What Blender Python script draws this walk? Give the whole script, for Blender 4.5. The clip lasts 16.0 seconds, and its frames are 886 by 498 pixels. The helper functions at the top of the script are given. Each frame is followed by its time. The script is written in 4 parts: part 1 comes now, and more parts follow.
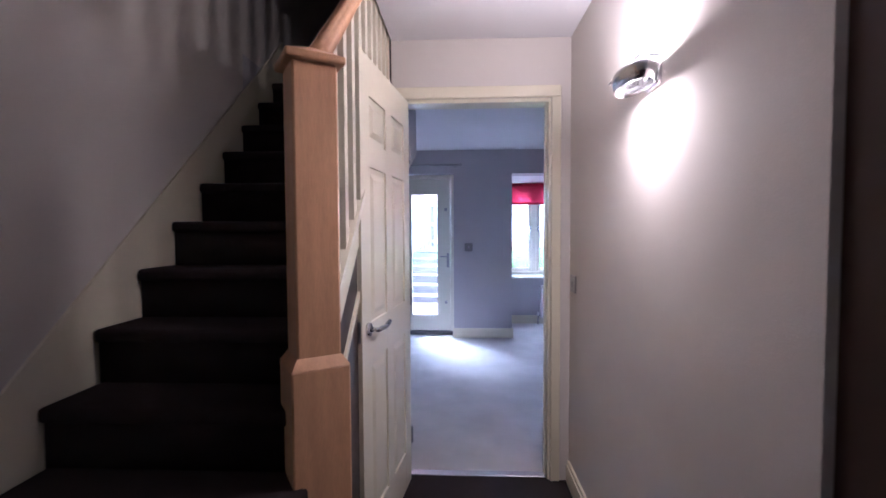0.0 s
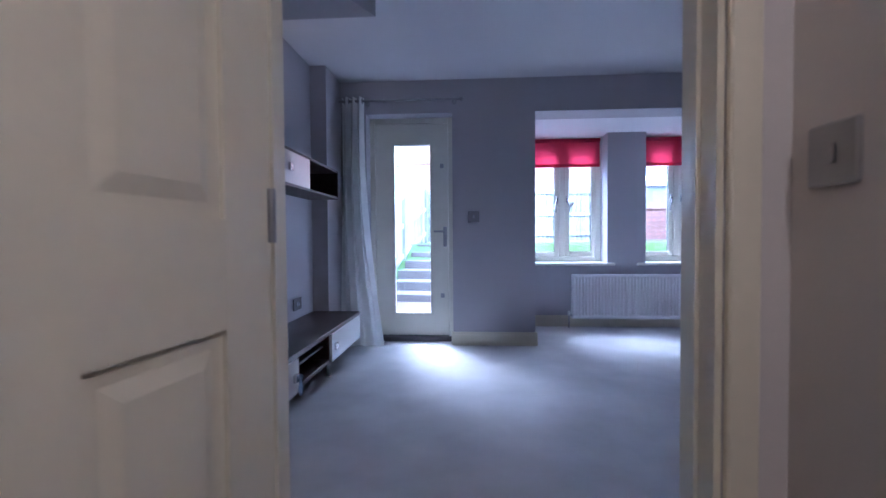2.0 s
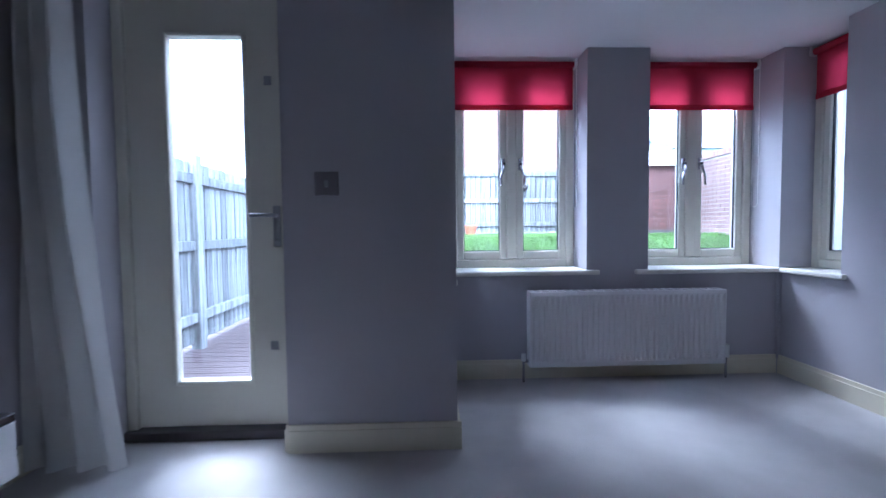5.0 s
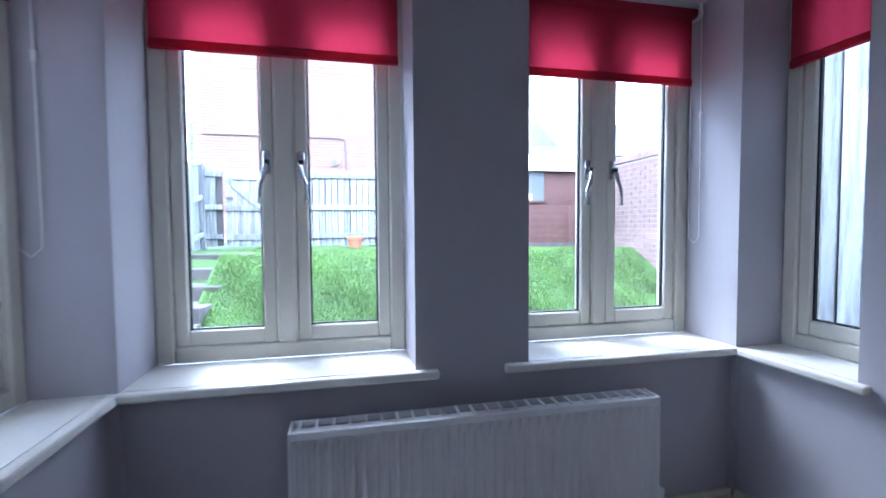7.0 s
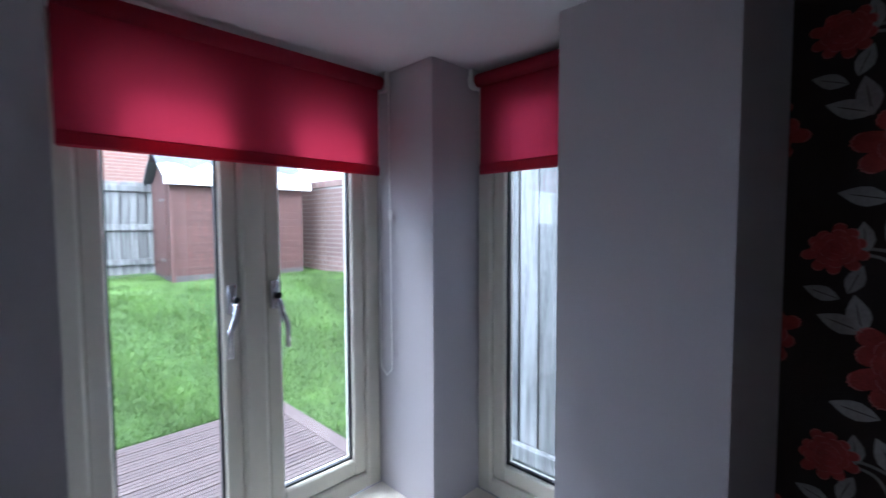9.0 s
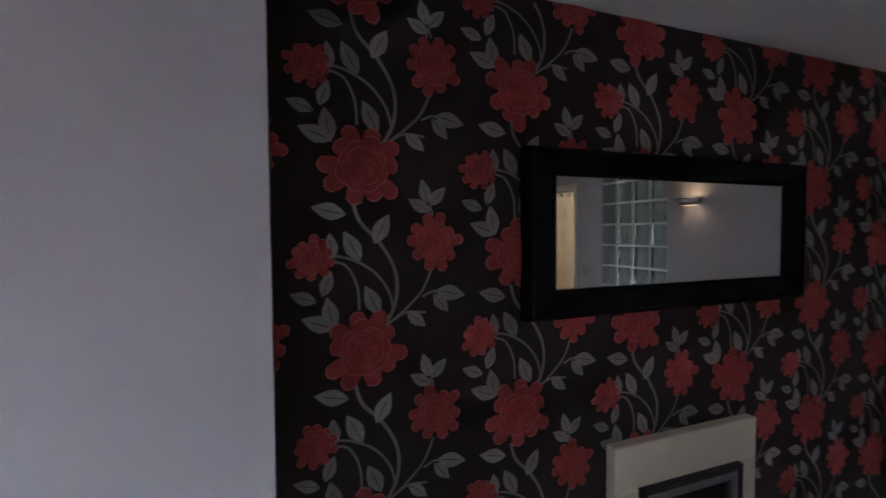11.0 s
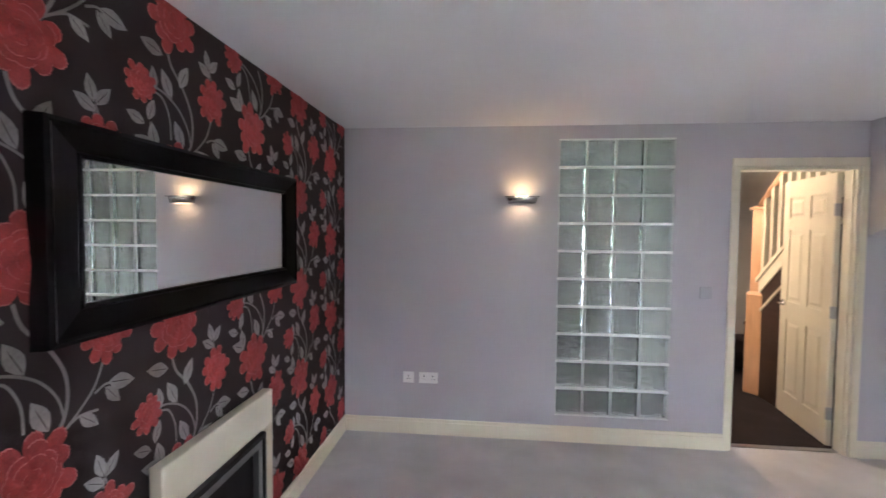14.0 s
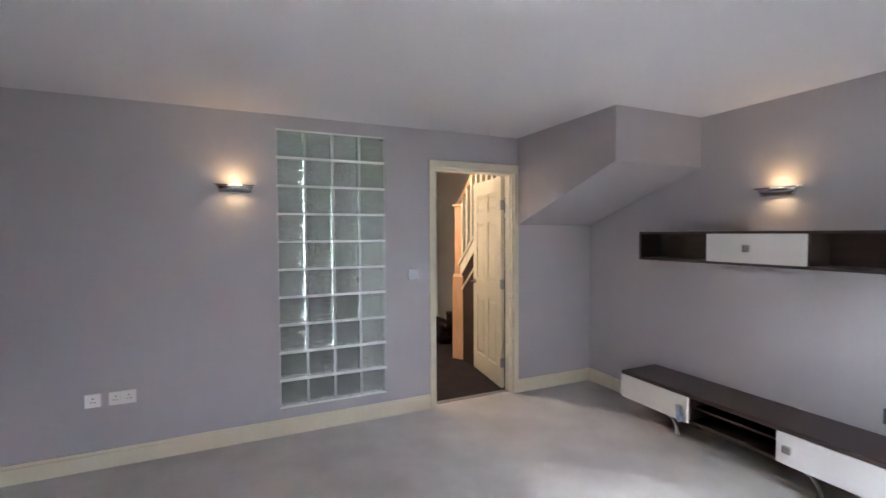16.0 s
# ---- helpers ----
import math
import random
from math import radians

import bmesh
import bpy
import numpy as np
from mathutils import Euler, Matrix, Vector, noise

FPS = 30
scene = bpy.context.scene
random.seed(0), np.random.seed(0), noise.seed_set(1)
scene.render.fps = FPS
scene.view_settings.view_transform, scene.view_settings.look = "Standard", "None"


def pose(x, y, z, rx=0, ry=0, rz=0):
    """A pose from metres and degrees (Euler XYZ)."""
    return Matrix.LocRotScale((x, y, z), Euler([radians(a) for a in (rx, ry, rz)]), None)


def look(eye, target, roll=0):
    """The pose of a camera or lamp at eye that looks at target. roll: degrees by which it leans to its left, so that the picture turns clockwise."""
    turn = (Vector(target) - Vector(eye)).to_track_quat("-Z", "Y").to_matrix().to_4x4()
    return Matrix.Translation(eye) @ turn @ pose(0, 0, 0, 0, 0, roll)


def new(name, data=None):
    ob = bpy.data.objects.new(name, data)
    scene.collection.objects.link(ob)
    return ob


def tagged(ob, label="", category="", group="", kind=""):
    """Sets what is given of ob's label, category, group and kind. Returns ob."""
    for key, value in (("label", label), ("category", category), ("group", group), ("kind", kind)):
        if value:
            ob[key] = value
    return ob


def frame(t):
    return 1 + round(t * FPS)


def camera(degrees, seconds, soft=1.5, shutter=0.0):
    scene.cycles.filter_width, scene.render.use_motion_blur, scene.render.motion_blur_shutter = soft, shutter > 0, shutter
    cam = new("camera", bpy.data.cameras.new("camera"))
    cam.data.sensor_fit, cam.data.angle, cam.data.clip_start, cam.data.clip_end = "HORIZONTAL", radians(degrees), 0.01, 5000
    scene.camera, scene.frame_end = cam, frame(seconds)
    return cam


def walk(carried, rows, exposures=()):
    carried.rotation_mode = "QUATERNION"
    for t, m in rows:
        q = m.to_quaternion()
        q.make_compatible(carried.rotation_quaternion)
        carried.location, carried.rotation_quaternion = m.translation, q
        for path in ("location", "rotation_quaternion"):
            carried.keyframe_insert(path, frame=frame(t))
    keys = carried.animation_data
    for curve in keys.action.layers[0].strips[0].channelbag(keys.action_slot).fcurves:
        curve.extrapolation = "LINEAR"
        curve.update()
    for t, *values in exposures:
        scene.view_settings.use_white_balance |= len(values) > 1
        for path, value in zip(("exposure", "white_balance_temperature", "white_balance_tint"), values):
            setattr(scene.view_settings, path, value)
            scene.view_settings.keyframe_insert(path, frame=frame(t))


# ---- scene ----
SKY = 0.15
W_LIV, W_HALL = 0.027, 1.2
EXPO = [(0, 4.3, 4600, 20), (1.5, 3.8, 4450, 19), (3, 3.6, 4500, 12), (5.5, 2.85, 4800, 13), (7, 2.85, 4900, 11), (8, 2.55, 5080, 10), (9.5, 2.4, 5500, 10), (10.2, 2.5, 5750, 9), (12.4, 5.0, 5850, 10), (14, 5.15, 6000, 9), (16, 4.9, 5950, 8)]
PATH = [
    (0, (0.298, -2.486, 1.35), (0.214, -0.49, 1.267), -0.3),
    (0.5, (0.337, -2.108, 1.317), (0.243, -0.111, 1.246), -0.3),
    (1, (0.328, -1.702, 1.323), (0.239, 0.295, 1.236), -0.1),
    (1.5, (0.34, -1.25, 1.2), (0.242, 0.746, 1.122), -0.3),
    (2, (0.36, -0.864, 0.962), (0.234, 1.131, 0.909), -0.4),
    (2.5, (0.385, -0.519, 0.865), (0.235, 1.475, 0.812), -0.3),
    (3, (0.364, -0.186, 0.823), (0.253, 1.81, 0.765), -0.5),
    (5.5, (1.035, 1.548, 0.975), (1.163, 3.542, 0.878), -0.6),
    (6, (1.285, 1.9, 0.989), (1.48, 3.89, 0.903), -0.7),
    (6.5, (1.435, 2.23, 1.044), (1.733, 4.208, 0.959), -0.6),
    (7, (1.589, 2.522, 1.139), (2.016, 4.473, 1.047), -0.4),
    (7.5, (1.742, 2.724, 1.294), (2.302, 4.642, 1.207), -0.4),
    (8, (1.889, 2.86, 1.436), (2.656, 4.706, 1.356), -0.3),
    (8.5, (2.0, 2.925, 1.534), (3.06, 4.621, 1.448), -0.2),
    (9, (2.128, 2.981, 1.569), (3.552, 4.381, 1.459), -0.2),
    (9.5, (2.2, 3.005, 1.587), (3.899, 4.06, 1.458), -0.6),
    (10, (2.185, 3.072, 1.574), (4.138, 3.484, 1.462), -0.7),
    (12.5, (2.629, 3.226, 1.58), (3.778, 1.591, 1.502), 0.6),
    (13, (2.595, 3.269, 1.584), (3.436, 1.457, 1.49), 0.8),
    (13.5, (2.565, 3.304, 1.581), (3.101, 1.379, 1.491), 0.7),
    (14, (2.53, 3.345, 1.579), (2.73, 1.357, 1.493), 0.5),
    (14.5, (2.469, 3.353, 1.579), (2.387, 1.357, 1.489), 0.4),
    (15, (2.435, 3.402, 1.562), (2.04, 1.443, 1.477), 0.2),
    (15.5, (2.329, 3.439, 1.516), (1.716, 1.536, 1.45), -0.2),
    (16, (2.253, 3.436, 1.487), (1.425, 1.617, 1.416), -0.3),
]
cam = camera(90.0, 16.0, shutter=0.3)
walk(cam, [(t, look(e, g, r)) for t, e, g, r in PATH], EXPO)

# ---- world and light ----
world = bpy.data.worlds.new("overcast_sky")
scene.world = world
world.use_nodes = True
wn = world.node_tree.nodes
sky = wn.new("ShaderNodeTexSky")
sky.sky_type, sky.sun_disc = "NISHITA", False
sky.sun_elevation, sky.sun_rotation = radians(48), radians(200)
sky.air_density, sky.dust_density = 1.0, 6.0
soft_sky = wn.new("ShaderNodeMixRGB")
soft_sky.inputs[0].default_value = 0.75
soft_sky.inputs[2].default_value = (11.0, 12.0, 13.4, 1)
world.node_tree.links.new(sky.outputs[0], soft_sky.inputs[1])
world.node_tree.links.new(soft_sky.outputs[0], wn["Background"].inputs[0])
wn["Background"].inputs[1].default_value = SKY

sun = new("sun", bpy.data.lights.new("sun", "SUN"))
sun.data.energy, sun.data.angle, sun.data.color = 0.8, radians(25), (1, 0.96, 0.9)
sun.matrix_world = look((0, 0, 20), (3, -6, 12))


def lamp_throw(x, y, z, rz, watts, up, tint):
    """The light that leaves an oval shade through its top or its foot."""
    lamp = new("bulb_light", bpy.data.lights.new("bulb_light", "AREA"))
    lamp.data.shape, lamp.data.size, lamp.data.size_y = "ELLIPSE", 0.16, 0.07
    lamp.data.energy, lamp.data.color = watts, tint
    lamp.matrix_world = pose(x, y, z, 180 if up else 0, 0, rz)


# ---- materials ----
def material(name, col, rough=0.6, metal=0.0, var=0.08, scale=6.0, fine=120.0, bump=0.05, stretch=(1, 1, 1), spec=0.5, rand=0.0):
    """A surface whose colour drifts at two scales, with fine relief."""
    m = bpy.data.materials.new(name)
    m.use_nodes = True
    n, l = m.node_tree.nodes, m.node_tree.links
    b = n["Principled BSDF"]
    b.inputs["Roughness"].default_value, b.inputs["Metallic"].default_value = rough, metal
    b.inputs["Specular IOR Level"].default_value = spec
    tc, mp = n.new("ShaderNodeTexCoord"), n.new("ShaderNodeMapping")
    mp.inputs["Scale"].default_value = stretch
    l.new(tc.outputs["Object"], mp.inputs[0])
    big, small = n.new("ShaderNodeTexNoise"), n.new("ShaderNodeTexNoise")
    for tex, s in ((big, scale), (small, fine)):
        tex.inputs["Scale"].default_value, tex.inputs["Detail"].default_value = s, 4
        l.new(mp.outputs[0], tex.inputs["Vector"])
    mix = n.new("ShaderNodeMath")
    mix.operation = "MULTIPLY_ADD"
    l.new(big.outputs[0], mix.inputs[0])
    mix.inputs[1].default_value = 0.6
    half = n.new("ShaderNodeMath")
    half.operation = "MULTIPLY"
    half.inputs[1].default_value = 0.4
    l.new(small.outputs[0], half.inputs[0])
    l.new(half.outputs[0], mix.inputs[2])
    ramp = n.new("ShaderNodeValToRGB")
    lo, hi = ramp.color_ramp.elements
    lo.position, hi.position = 0.3, 0.7
    lo.color = (*[c * (1 - var) for c in col], 1)
    hi.color = (*[min(1, c * (1 + var)) for c in col], 1)
    l.new(mix.outputs[0], ramp.inputs[0])
    out = ramp.outputs[0]
    if rand:
        info, hsv, mr = n.new("ShaderNodeObjectInfo"), n.new("ShaderNodeHueSaturation"), n.new("ShaderNodeMapRange")
        mr.inputs[3].default_value, mr.inputs[4].default_value = 1 - rand, 1 + rand
        l.new(info.outputs["Random"], mr.inputs[0])
        l.new(mr.outputs[0], hsv.inputs["Value"])
        l.new(out, hsv.inputs["Color"])
        out = hsv.outputs[0]
    l.new(out, b.inputs["Base Color"])
    if bump:
        bp = n.new("ShaderNodeBump")
        bp.inputs["Strength"].default_value, bp.inputs["Distance"].default_value = min(1, bump * 4), 0.004
        l.new(small.outputs[0], bp.inputs["Height"])
        l.new(bp.outputs[0], b.inputs["Normal"])
    return m


def glow(name, col, power):
    m = bpy.data.materials.new(name)
    m.use_nodes = True
    b = m.node_tree.nodes["Principled BSDF"]
    b.inputs["Emission Color"].default_value = (*col, 1)
    b.inputs["Emission Strength"].default_value = power
    return m


def clear_glass(name, rough=0.0, col=(1, 1, 1), ior=1.45, bump=0.0):
    m = bpy.data.materials.new(name)
    m.use_nodes = True
    n, l = m.node_tree.nodes, m.node_tree.links
    b = n["Principled BSDF"]
    b.inputs["Base Color"].default_value = (*col, 1)
    b.inputs["Roughness"].default_value, b.inputs["IOR"].default_value = rough, ior
    b.inputs["Transmission Weight"].default_value = 1
    if bump:
        tc, tex, bp = n.new("ShaderNodeTexCoord"), n.new("ShaderNodeTexNoise"), n.new("ShaderNodeBump")
        tex.inputs["Scale"].default_value = 16
        mp = n.new("ShaderNodeMapping")
        mp.inputs["Scale"].default_value = (1, 1, 3.2)
        tex.inputs["Distortion"].default_value = 1.2
        bp.inputs["Strength"].default_value, bp.inputs["Distance"].default_value = bump, 0.02
        l.new(tc.outputs["Object"], mp.inputs[0])
        l.new(mp.outputs[0], tex.inputs["Vector"])
        l.new(tex.outputs[0], bp.inputs["Height"])
        l.new(bp.outputs[0], b.inputs["Normal"])
    return m


lilac = material("lilac_grey_emulsion", (0.48, 0.463, 0.492), 0.85, var=0.03, scale=1.5, fine=250, bump=0.04, spec=0.2)
magnolia = material("magnolia_emulsion", (0.64, 0.60, 0.565), 0.85, var=0.03, scale=1.5, fine=250, bump=0.04, spec=0.2)
white_ceiling = material("white_ceiling_paint", (0.74, 0.73, 0.76), 0.9, var=0.02, scale=1.2, fine=200, bump=0.05, spec=0.2)
cream_gloss = material("cream_gloss_paint", (0.74, 0.69, 0.545), 0.3, var=0.03, scale=3, fine=40, bump=0.02)
white_gloss = material("white_gloss_paint", (0.78, 0.75, 0.68), 0.3, var=0.03, scale=3, fine=40, bump=0.02)
carpet_grey = material("pale_grey_carpet", (0.61, 0.585, 0.572), 0.95, var=0.2, scale=2.6, fine=420, bump=0.5, spec=0.1)
carpet_dark = material("dark_brown_carpet", (0.035, 0.026, 0.026), 0.97, var=0.3, scale=3, fine=500, bump=0.5, spec=0.1)
beech = material("beech_wood", (0.62, 0.36, 0.20), 0.4, var=0.16, scale=5, fine=60, bump=0.03, stretch=(6, 6, 0.7))
walnut = material("dark_walnut_veneer", (0.045, 0.028, 0.024), 0.35, var=0.35, scale=5, fine=60, bump=0.03, stretch=(6, 0.7, 6))
white_laminate = material("white_gloss_laminate", (0.72, 0.71, 0.70), 0.18, var=0.02, scale=2, fine=30, bump=0.0)
chrome = material("brushed_chrome", (0.62, 0.62, 0.64), 0.22, 1.0, var=0.05, scale=20, bump=0.01)
steel = material("satin_steel", (0.40, 0.40, 0.42), 0.35, 1.0, var=0.06, scale=20, bump=0.01)
dark_metal = material("dark_bronze", (0.12, 0.11, 0.11), 0.4, 0.6)
upvc = material("cream_window_paint", (0.76, 0.74, 0.64), 0.35, var=0.03, scale=3, fine=60, bump=0.02)
brushed_grey = material("brushed_grey_plate", (0.27, 0.26, 0.28), 0.45, 0.3, var=0.05, scale=20, bump=0.01)
rubber = material("black_gasket", (0.02, 0.02, 0.025), 0.5)
rad_paint = material("white_radiator_enamel", (0.78, 0.77, 0.77), 0.3, var=0.02, scale=3, bump=0.0)
plastic_white = material("white_plastic", (0.80, 0.80, 0.78), 0.35, var=0.02, bump=0.0)
joint_grey = material("pale_grey_joint", (0.5, 0.51, 0.5), 0.5, var=0.05, bump=0.02)
tag_blue = material("pale_blue_cloth", (0.3, 0.4, 0.6), 0.8, var=0.35, scale=40)
socket_dark = material("socket_slots", (0.03, 0.03, 0.03), 0.5, bump=0)
black_lacquer = material("black_lacquer_frame", (0.006, 0.005, 0.006), 0.3, var=0.3, scale=8, fine=90, bump=0.03, spec=0.1)
black_iron = material("black_fire_metal", (0.012, 0.012, 0.014), 0.45, var=0.3)
paper_brown = material("dark_aubergine_wallpaper", (0.034, 0.024, 0.024), 0.75, var=0.14, scale=3, fine=300, bump=0.12, stretch=(1, 1, 1), spec=0.25)
petal_red = material("red_flock_petal", (0.34, 0.043, 0.04), 0.75, var=0.3, scale=18, fine=160, bump=0.15, rand=0.08)
petal_line = material("pale_petal_edge", (0.46, 0.12, 0.11), 0.6, var=0.2)
leaf_silver = material("silver_grey_leaf", (0.27, 0.255, 0.25), 0.45, 0.2, var=0.25, scale=25, fine=140, bump=0.05, rand=0.15)
stem_silver = material("silver_grey_stem", (0.21, 0.195, 0.19), 0.5, 0.2, var=0.2)
curtain_cloth = material("pale_curtain_cloth", (0.86, 0.85, 0.83), 0.85, var=0.06, scale=6, fine=220, bump=0.15)
timber_grey = material("weathered_fence_timber", (0.235, 0.243, 0.236), 0.9, var=0.7, scale=4, fine=45, bump=0.3, stretch=(7, 7, 0.5), rand=0.28)
# also colours the dark sheet that stands in for shade between fence boards
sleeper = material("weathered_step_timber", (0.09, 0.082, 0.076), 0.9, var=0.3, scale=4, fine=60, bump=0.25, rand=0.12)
deck_wood = material("brown_decking", (0.105, 0.075, 0.068), 0.75, var=0.25, scale=4, fine=70, bump=0.15, stretch=(0.6, 5, 5), rand=0.12)
shed_wood = material("red_brown_shed_cladding", (0.105, 0.052, 0.043), 0.7, var=0.25, scale=4, fine=50, bump=0.15, stretch=(0.6, 5, 5), rand=0.12)
shed_pane = material("dusty_shed_glass", (0.11, 0.12, 0.125), 0.4, var=0.2, scale=3, bump=0)
cardboard = material("pale_yellow_card", (0.55, 0.45, 0.2), 0.8)
shed_felt = material("shed_roof_felt", (0.10, 0.105, 0.115), 0.9, var=0.25)
lawn_soil = material("lawn_base", (0.055, 0.10, 0.025), 0.95, var=0.45, scale=1.2, fine=60, bump=0.4)
grass_blade = material("grass_blade", (0.115, 0.2, 0.045), 0.6, var=0.55, scale=2.2, fine=16, bump=0)
paving = material("pale_paving", (0.12, 0.11, 0.10), 0.9, var=0.2)
brick_red = material("red_brick", (0.27, 0.15, 0.12), 0.9, var=0.2, scale=8, fine=90, bump=0.15, rand=0.2)
brick_buff = material("buff_pink_brick", (0.25, 0.165, 0.14), 0.9, var=0.2, scale=8, fine=90, bump=0.15, rand=0.2)
mortar = material("mortar", (0.36, 0.33, 0.30), 0.95, var=0.12)
terracotta = material("terracotta", (0.45, 0.17, 0.09), 0.8)
slate = material("grey_roof_slate", (0.16, 0.18, 0.20), 0.8, var=0.2)
pane_glass = clear_glass("window_glass")
block_glass = clear_glass("rippled_block_glass", 0.24, (0.80, 0.85, 0.83), 1.4, 0.8)
mirror_glass = material("mirror_silvering", (0.9, 0.9, 0.9), 0.01, 1.0, var=0.0, bump=0)
lamp_glass = glow("lamp_glow", (1.0, 0.8, 0.55), 0.5)
blind_red = bpy.data.materials.new("crimson_blind_fabric")
blind_red.use_nodes = True
_n, _l = blind_red.node_tree.nodes, blind_red.node_tree.links
_b = _n["Principled BSDF"]
_b.inputs["Roughness"].default_value = 0.8
_weave, _cr = _n.new("ShaderNodeTexNoise"), _n.new("ShaderNodeValToRGB")
_weave.inputs["Scale"].default_value = 260
_cr.color_ramp.elements[0].color, _cr.color_ramp.elements[1].color = (0.38, 0.02, 0.05, 1), (0.54, 0.04, 0.085, 1)
_l.new(_weave.outputs[0], _cr.inputs[0])
_l.new(_cr.outputs[0], _b.inputs["Base Color"])
_tr, _ms = _n.new("ShaderNodeBsdfTranslucent"), _n.new("ShaderNodeMixShader")
_l.new(_cr.outputs[0], _tr.inputs[0])
_ms.inputs[0].default_value = 0.5
_l.new(_b.outputs[0], _ms.inputs[1])
_l.new(_tr.outputs[0], _ms.inputs[2])
_l.new(_ms.outputs[0], _n["Material Output"].inputs[0])


_n, _l = curtain_cloth.node_tree.nodes, curtain_cloth.node_tree.links
_tr, _ms = _n.new("ShaderNodeBsdfTranslucent"), _n.new("ShaderNodeMixShader")
_tr.inputs[0].default_value = (0.8, 0.79, 0.77, 1)
_ms.inputs[0].default_value = 0.4
_l.new(_n["Principled BSDF"].outputs[0], _ms.inputs[1])
_l.new(_tr.outputs[0], _ms.inputs[2])
_l.new(_ms.outputs[0], _n["Material Output"].inputs[0])


# ---- mesh helpers ----
def box(bm, x0, x1, y0, y1, z0, z1, bevel=0.0, m=None, seg=1):
    r = bmesh.ops.create_cube(bm, size=1)
    vs = r["verts"]
    bmesh.ops.scale(bm, vec=(abs(x1 - x0), abs(y1 - y0), abs(z1 - z0)), verts=vs)
    bmesh.ops.translate(bm, vec=((x0 + x1) / 2, (y0 + y1) / 2, (z0 + z1) / 2), verts=vs)
    if bevel:
        es = list({e for v in vs for e in v.link_edges})
        rb = bmesh.ops.bevel(bm, geom=es, offset=bevel, segments=seg, affect="EDGES", profile=0.5)
        vs = list({v for f in rb["faces"] for v in f.verts} | {v for v in vs if v.is_valid})
    if m is not None:
        bmesh.ops.transform(bm, matrix=m, verts=vs)
    return vs


def rod(bm, a, b, r, seg=10, r2=None):
    a, b = Vector(a), Vector(b)
    d = b - a
    m = Matrix.Translation((a + b) / 2) @ d.to_track_quat("Z", "Y").to_matrix().to_4x4()
    return bmesh.ops.create_cone(bm, cap_ends=True, segments=seg, radius1=r, radius2=r if r2 is None else r2, depth=d.length, matrix=m)["verts"]


def tube(bm, pts, r, seg=8):
    """A bent round bar through the points."""
    pts = [Vector(p) for p in pts]
    rings = []
    for i, p in enumerate(pts):
        d = (pts[min(i + 1, len(pts) - 1)] - pts[max(i - 1, 0)]).normalized()
        q = d.to_track_quat("Z", "Y")
        rings.append([bm.verts.new(p + q @ Vector((r * math.cos(6.2832 * k / seg), r * math.sin(6.2832 * k / seg), 0))) for k in range(seg)])
    for a, b in zip(rings, rings[1:]):
        for k in range(seg):
            bm.faces.new((a[k], a[(k + 1) % seg], b[(k + 1) % seg], b[k]))
    bm.faces.new(rings[0][::-1])
    bm.faces.new(rings[-1])


def prism(bm, outline, axis, a, b):
    """Extrudes a 2D outline along an axis from a to b."""
    def at(p, v):
        return {"x": (v, p[0], p[1]), "y": (p[0], v, p[1]), "z": (p[0], p[1], v)}[axis]
    lo, hi = [bm.verts.new(at(p, a)) for p in outline], [bm.verts.new(at(p, b)) for p in outline]
    bm.faces.new(lo)
    bm.faces.new(hi[::-1])
    for i in range(len(lo)):
        j = (i + 1) % len(lo)
        bm.faces.new((lo[j], lo[i], hi[i], hi[j]))
    bmesh.ops.recalc_face_normals(bm, faces=bm.faces[:])


def mesh_of(name, bm, mat, smooth=False):
    me = bpy.data.meshes.new(name)
    bm.to_mesh(me)
    bm.free()
    me.materials.append(mat)
    if smooth:
        for p in me.polygons:
            p.use_smooth = True
    return me


def part(name, bm, mat, parent=None, label="", smooth=False):
    ob = new(name, mesh_of(name, bm, mat, smooth))
    ob.parent = parent
    if label:
        tagged(ob, label)
    return ob


def piece(name, me, parent, m):
    ob = new(name, me)
    ob.parent = parent
    ob.matrix_basis = m
    return ob


def boxes(name, mat, *bs, bevel=0.0, parent=None, label="", smooth=False, seg=1):
    bm = bmesh.new()
    for b in bs:
        box(bm, *b, bevel=bevel, seg=seg)
    return part(name, bm, mat, parent, label, smooth)


def structure(ob, label, category):
    return tagged(ob, label, category, kind="structure")


def thing(name, label, category, x=0, y=0, z=0, rz=0, group=""):
    ob = new(name)
    ob.matrix_basis = pose(x, y, z, 0, 0, rz)
    return tagged(ob, label, category, group)


# ---- structure: living room and bay ----
XL, XR, TOP, YN, YB = -0.93, 3.635, 2.35, 3.072, 3.94
BL, BR, BT, YN2 = 0.924, 3.06, 2.055, 3.162
DO0, DO1, DOZ = -0.02, 0.768, 2.042

structure(boxes("floor", carpet_grey, (XL, BL, -0.06, YN, -0.12, 0), (BL, XR, -0.06, YN2, -0.12, 0), (BL, BR, YN2, YB, -0.12, 0), (-0.57, 0.20, YN, 3.21, -0.12, 0)), "pale grey fitted carpet over the living room", "carpet")
structure(boxes("wall_south", lilac, (XL - 0.1, DO0, -0.12, 0, 0, 1.6), (-0.07, DO0, -0.12, 0, 1.6, TOP), (DO0, DO1, -0.12, 0, DOZ, TOP),
                (DO1, 1.195, -0.12, 0, 0, TOP), (1.195, 2.015, -0.12, 0, 0, 0.193), (1.195, 2.015, -0.12, 0, 2.253, TOP), (2.015, XR + 0.1, -0.12, 0, 0, TOP)),
          "lilac grey painted wall with doorway and glass blocks", "wall")
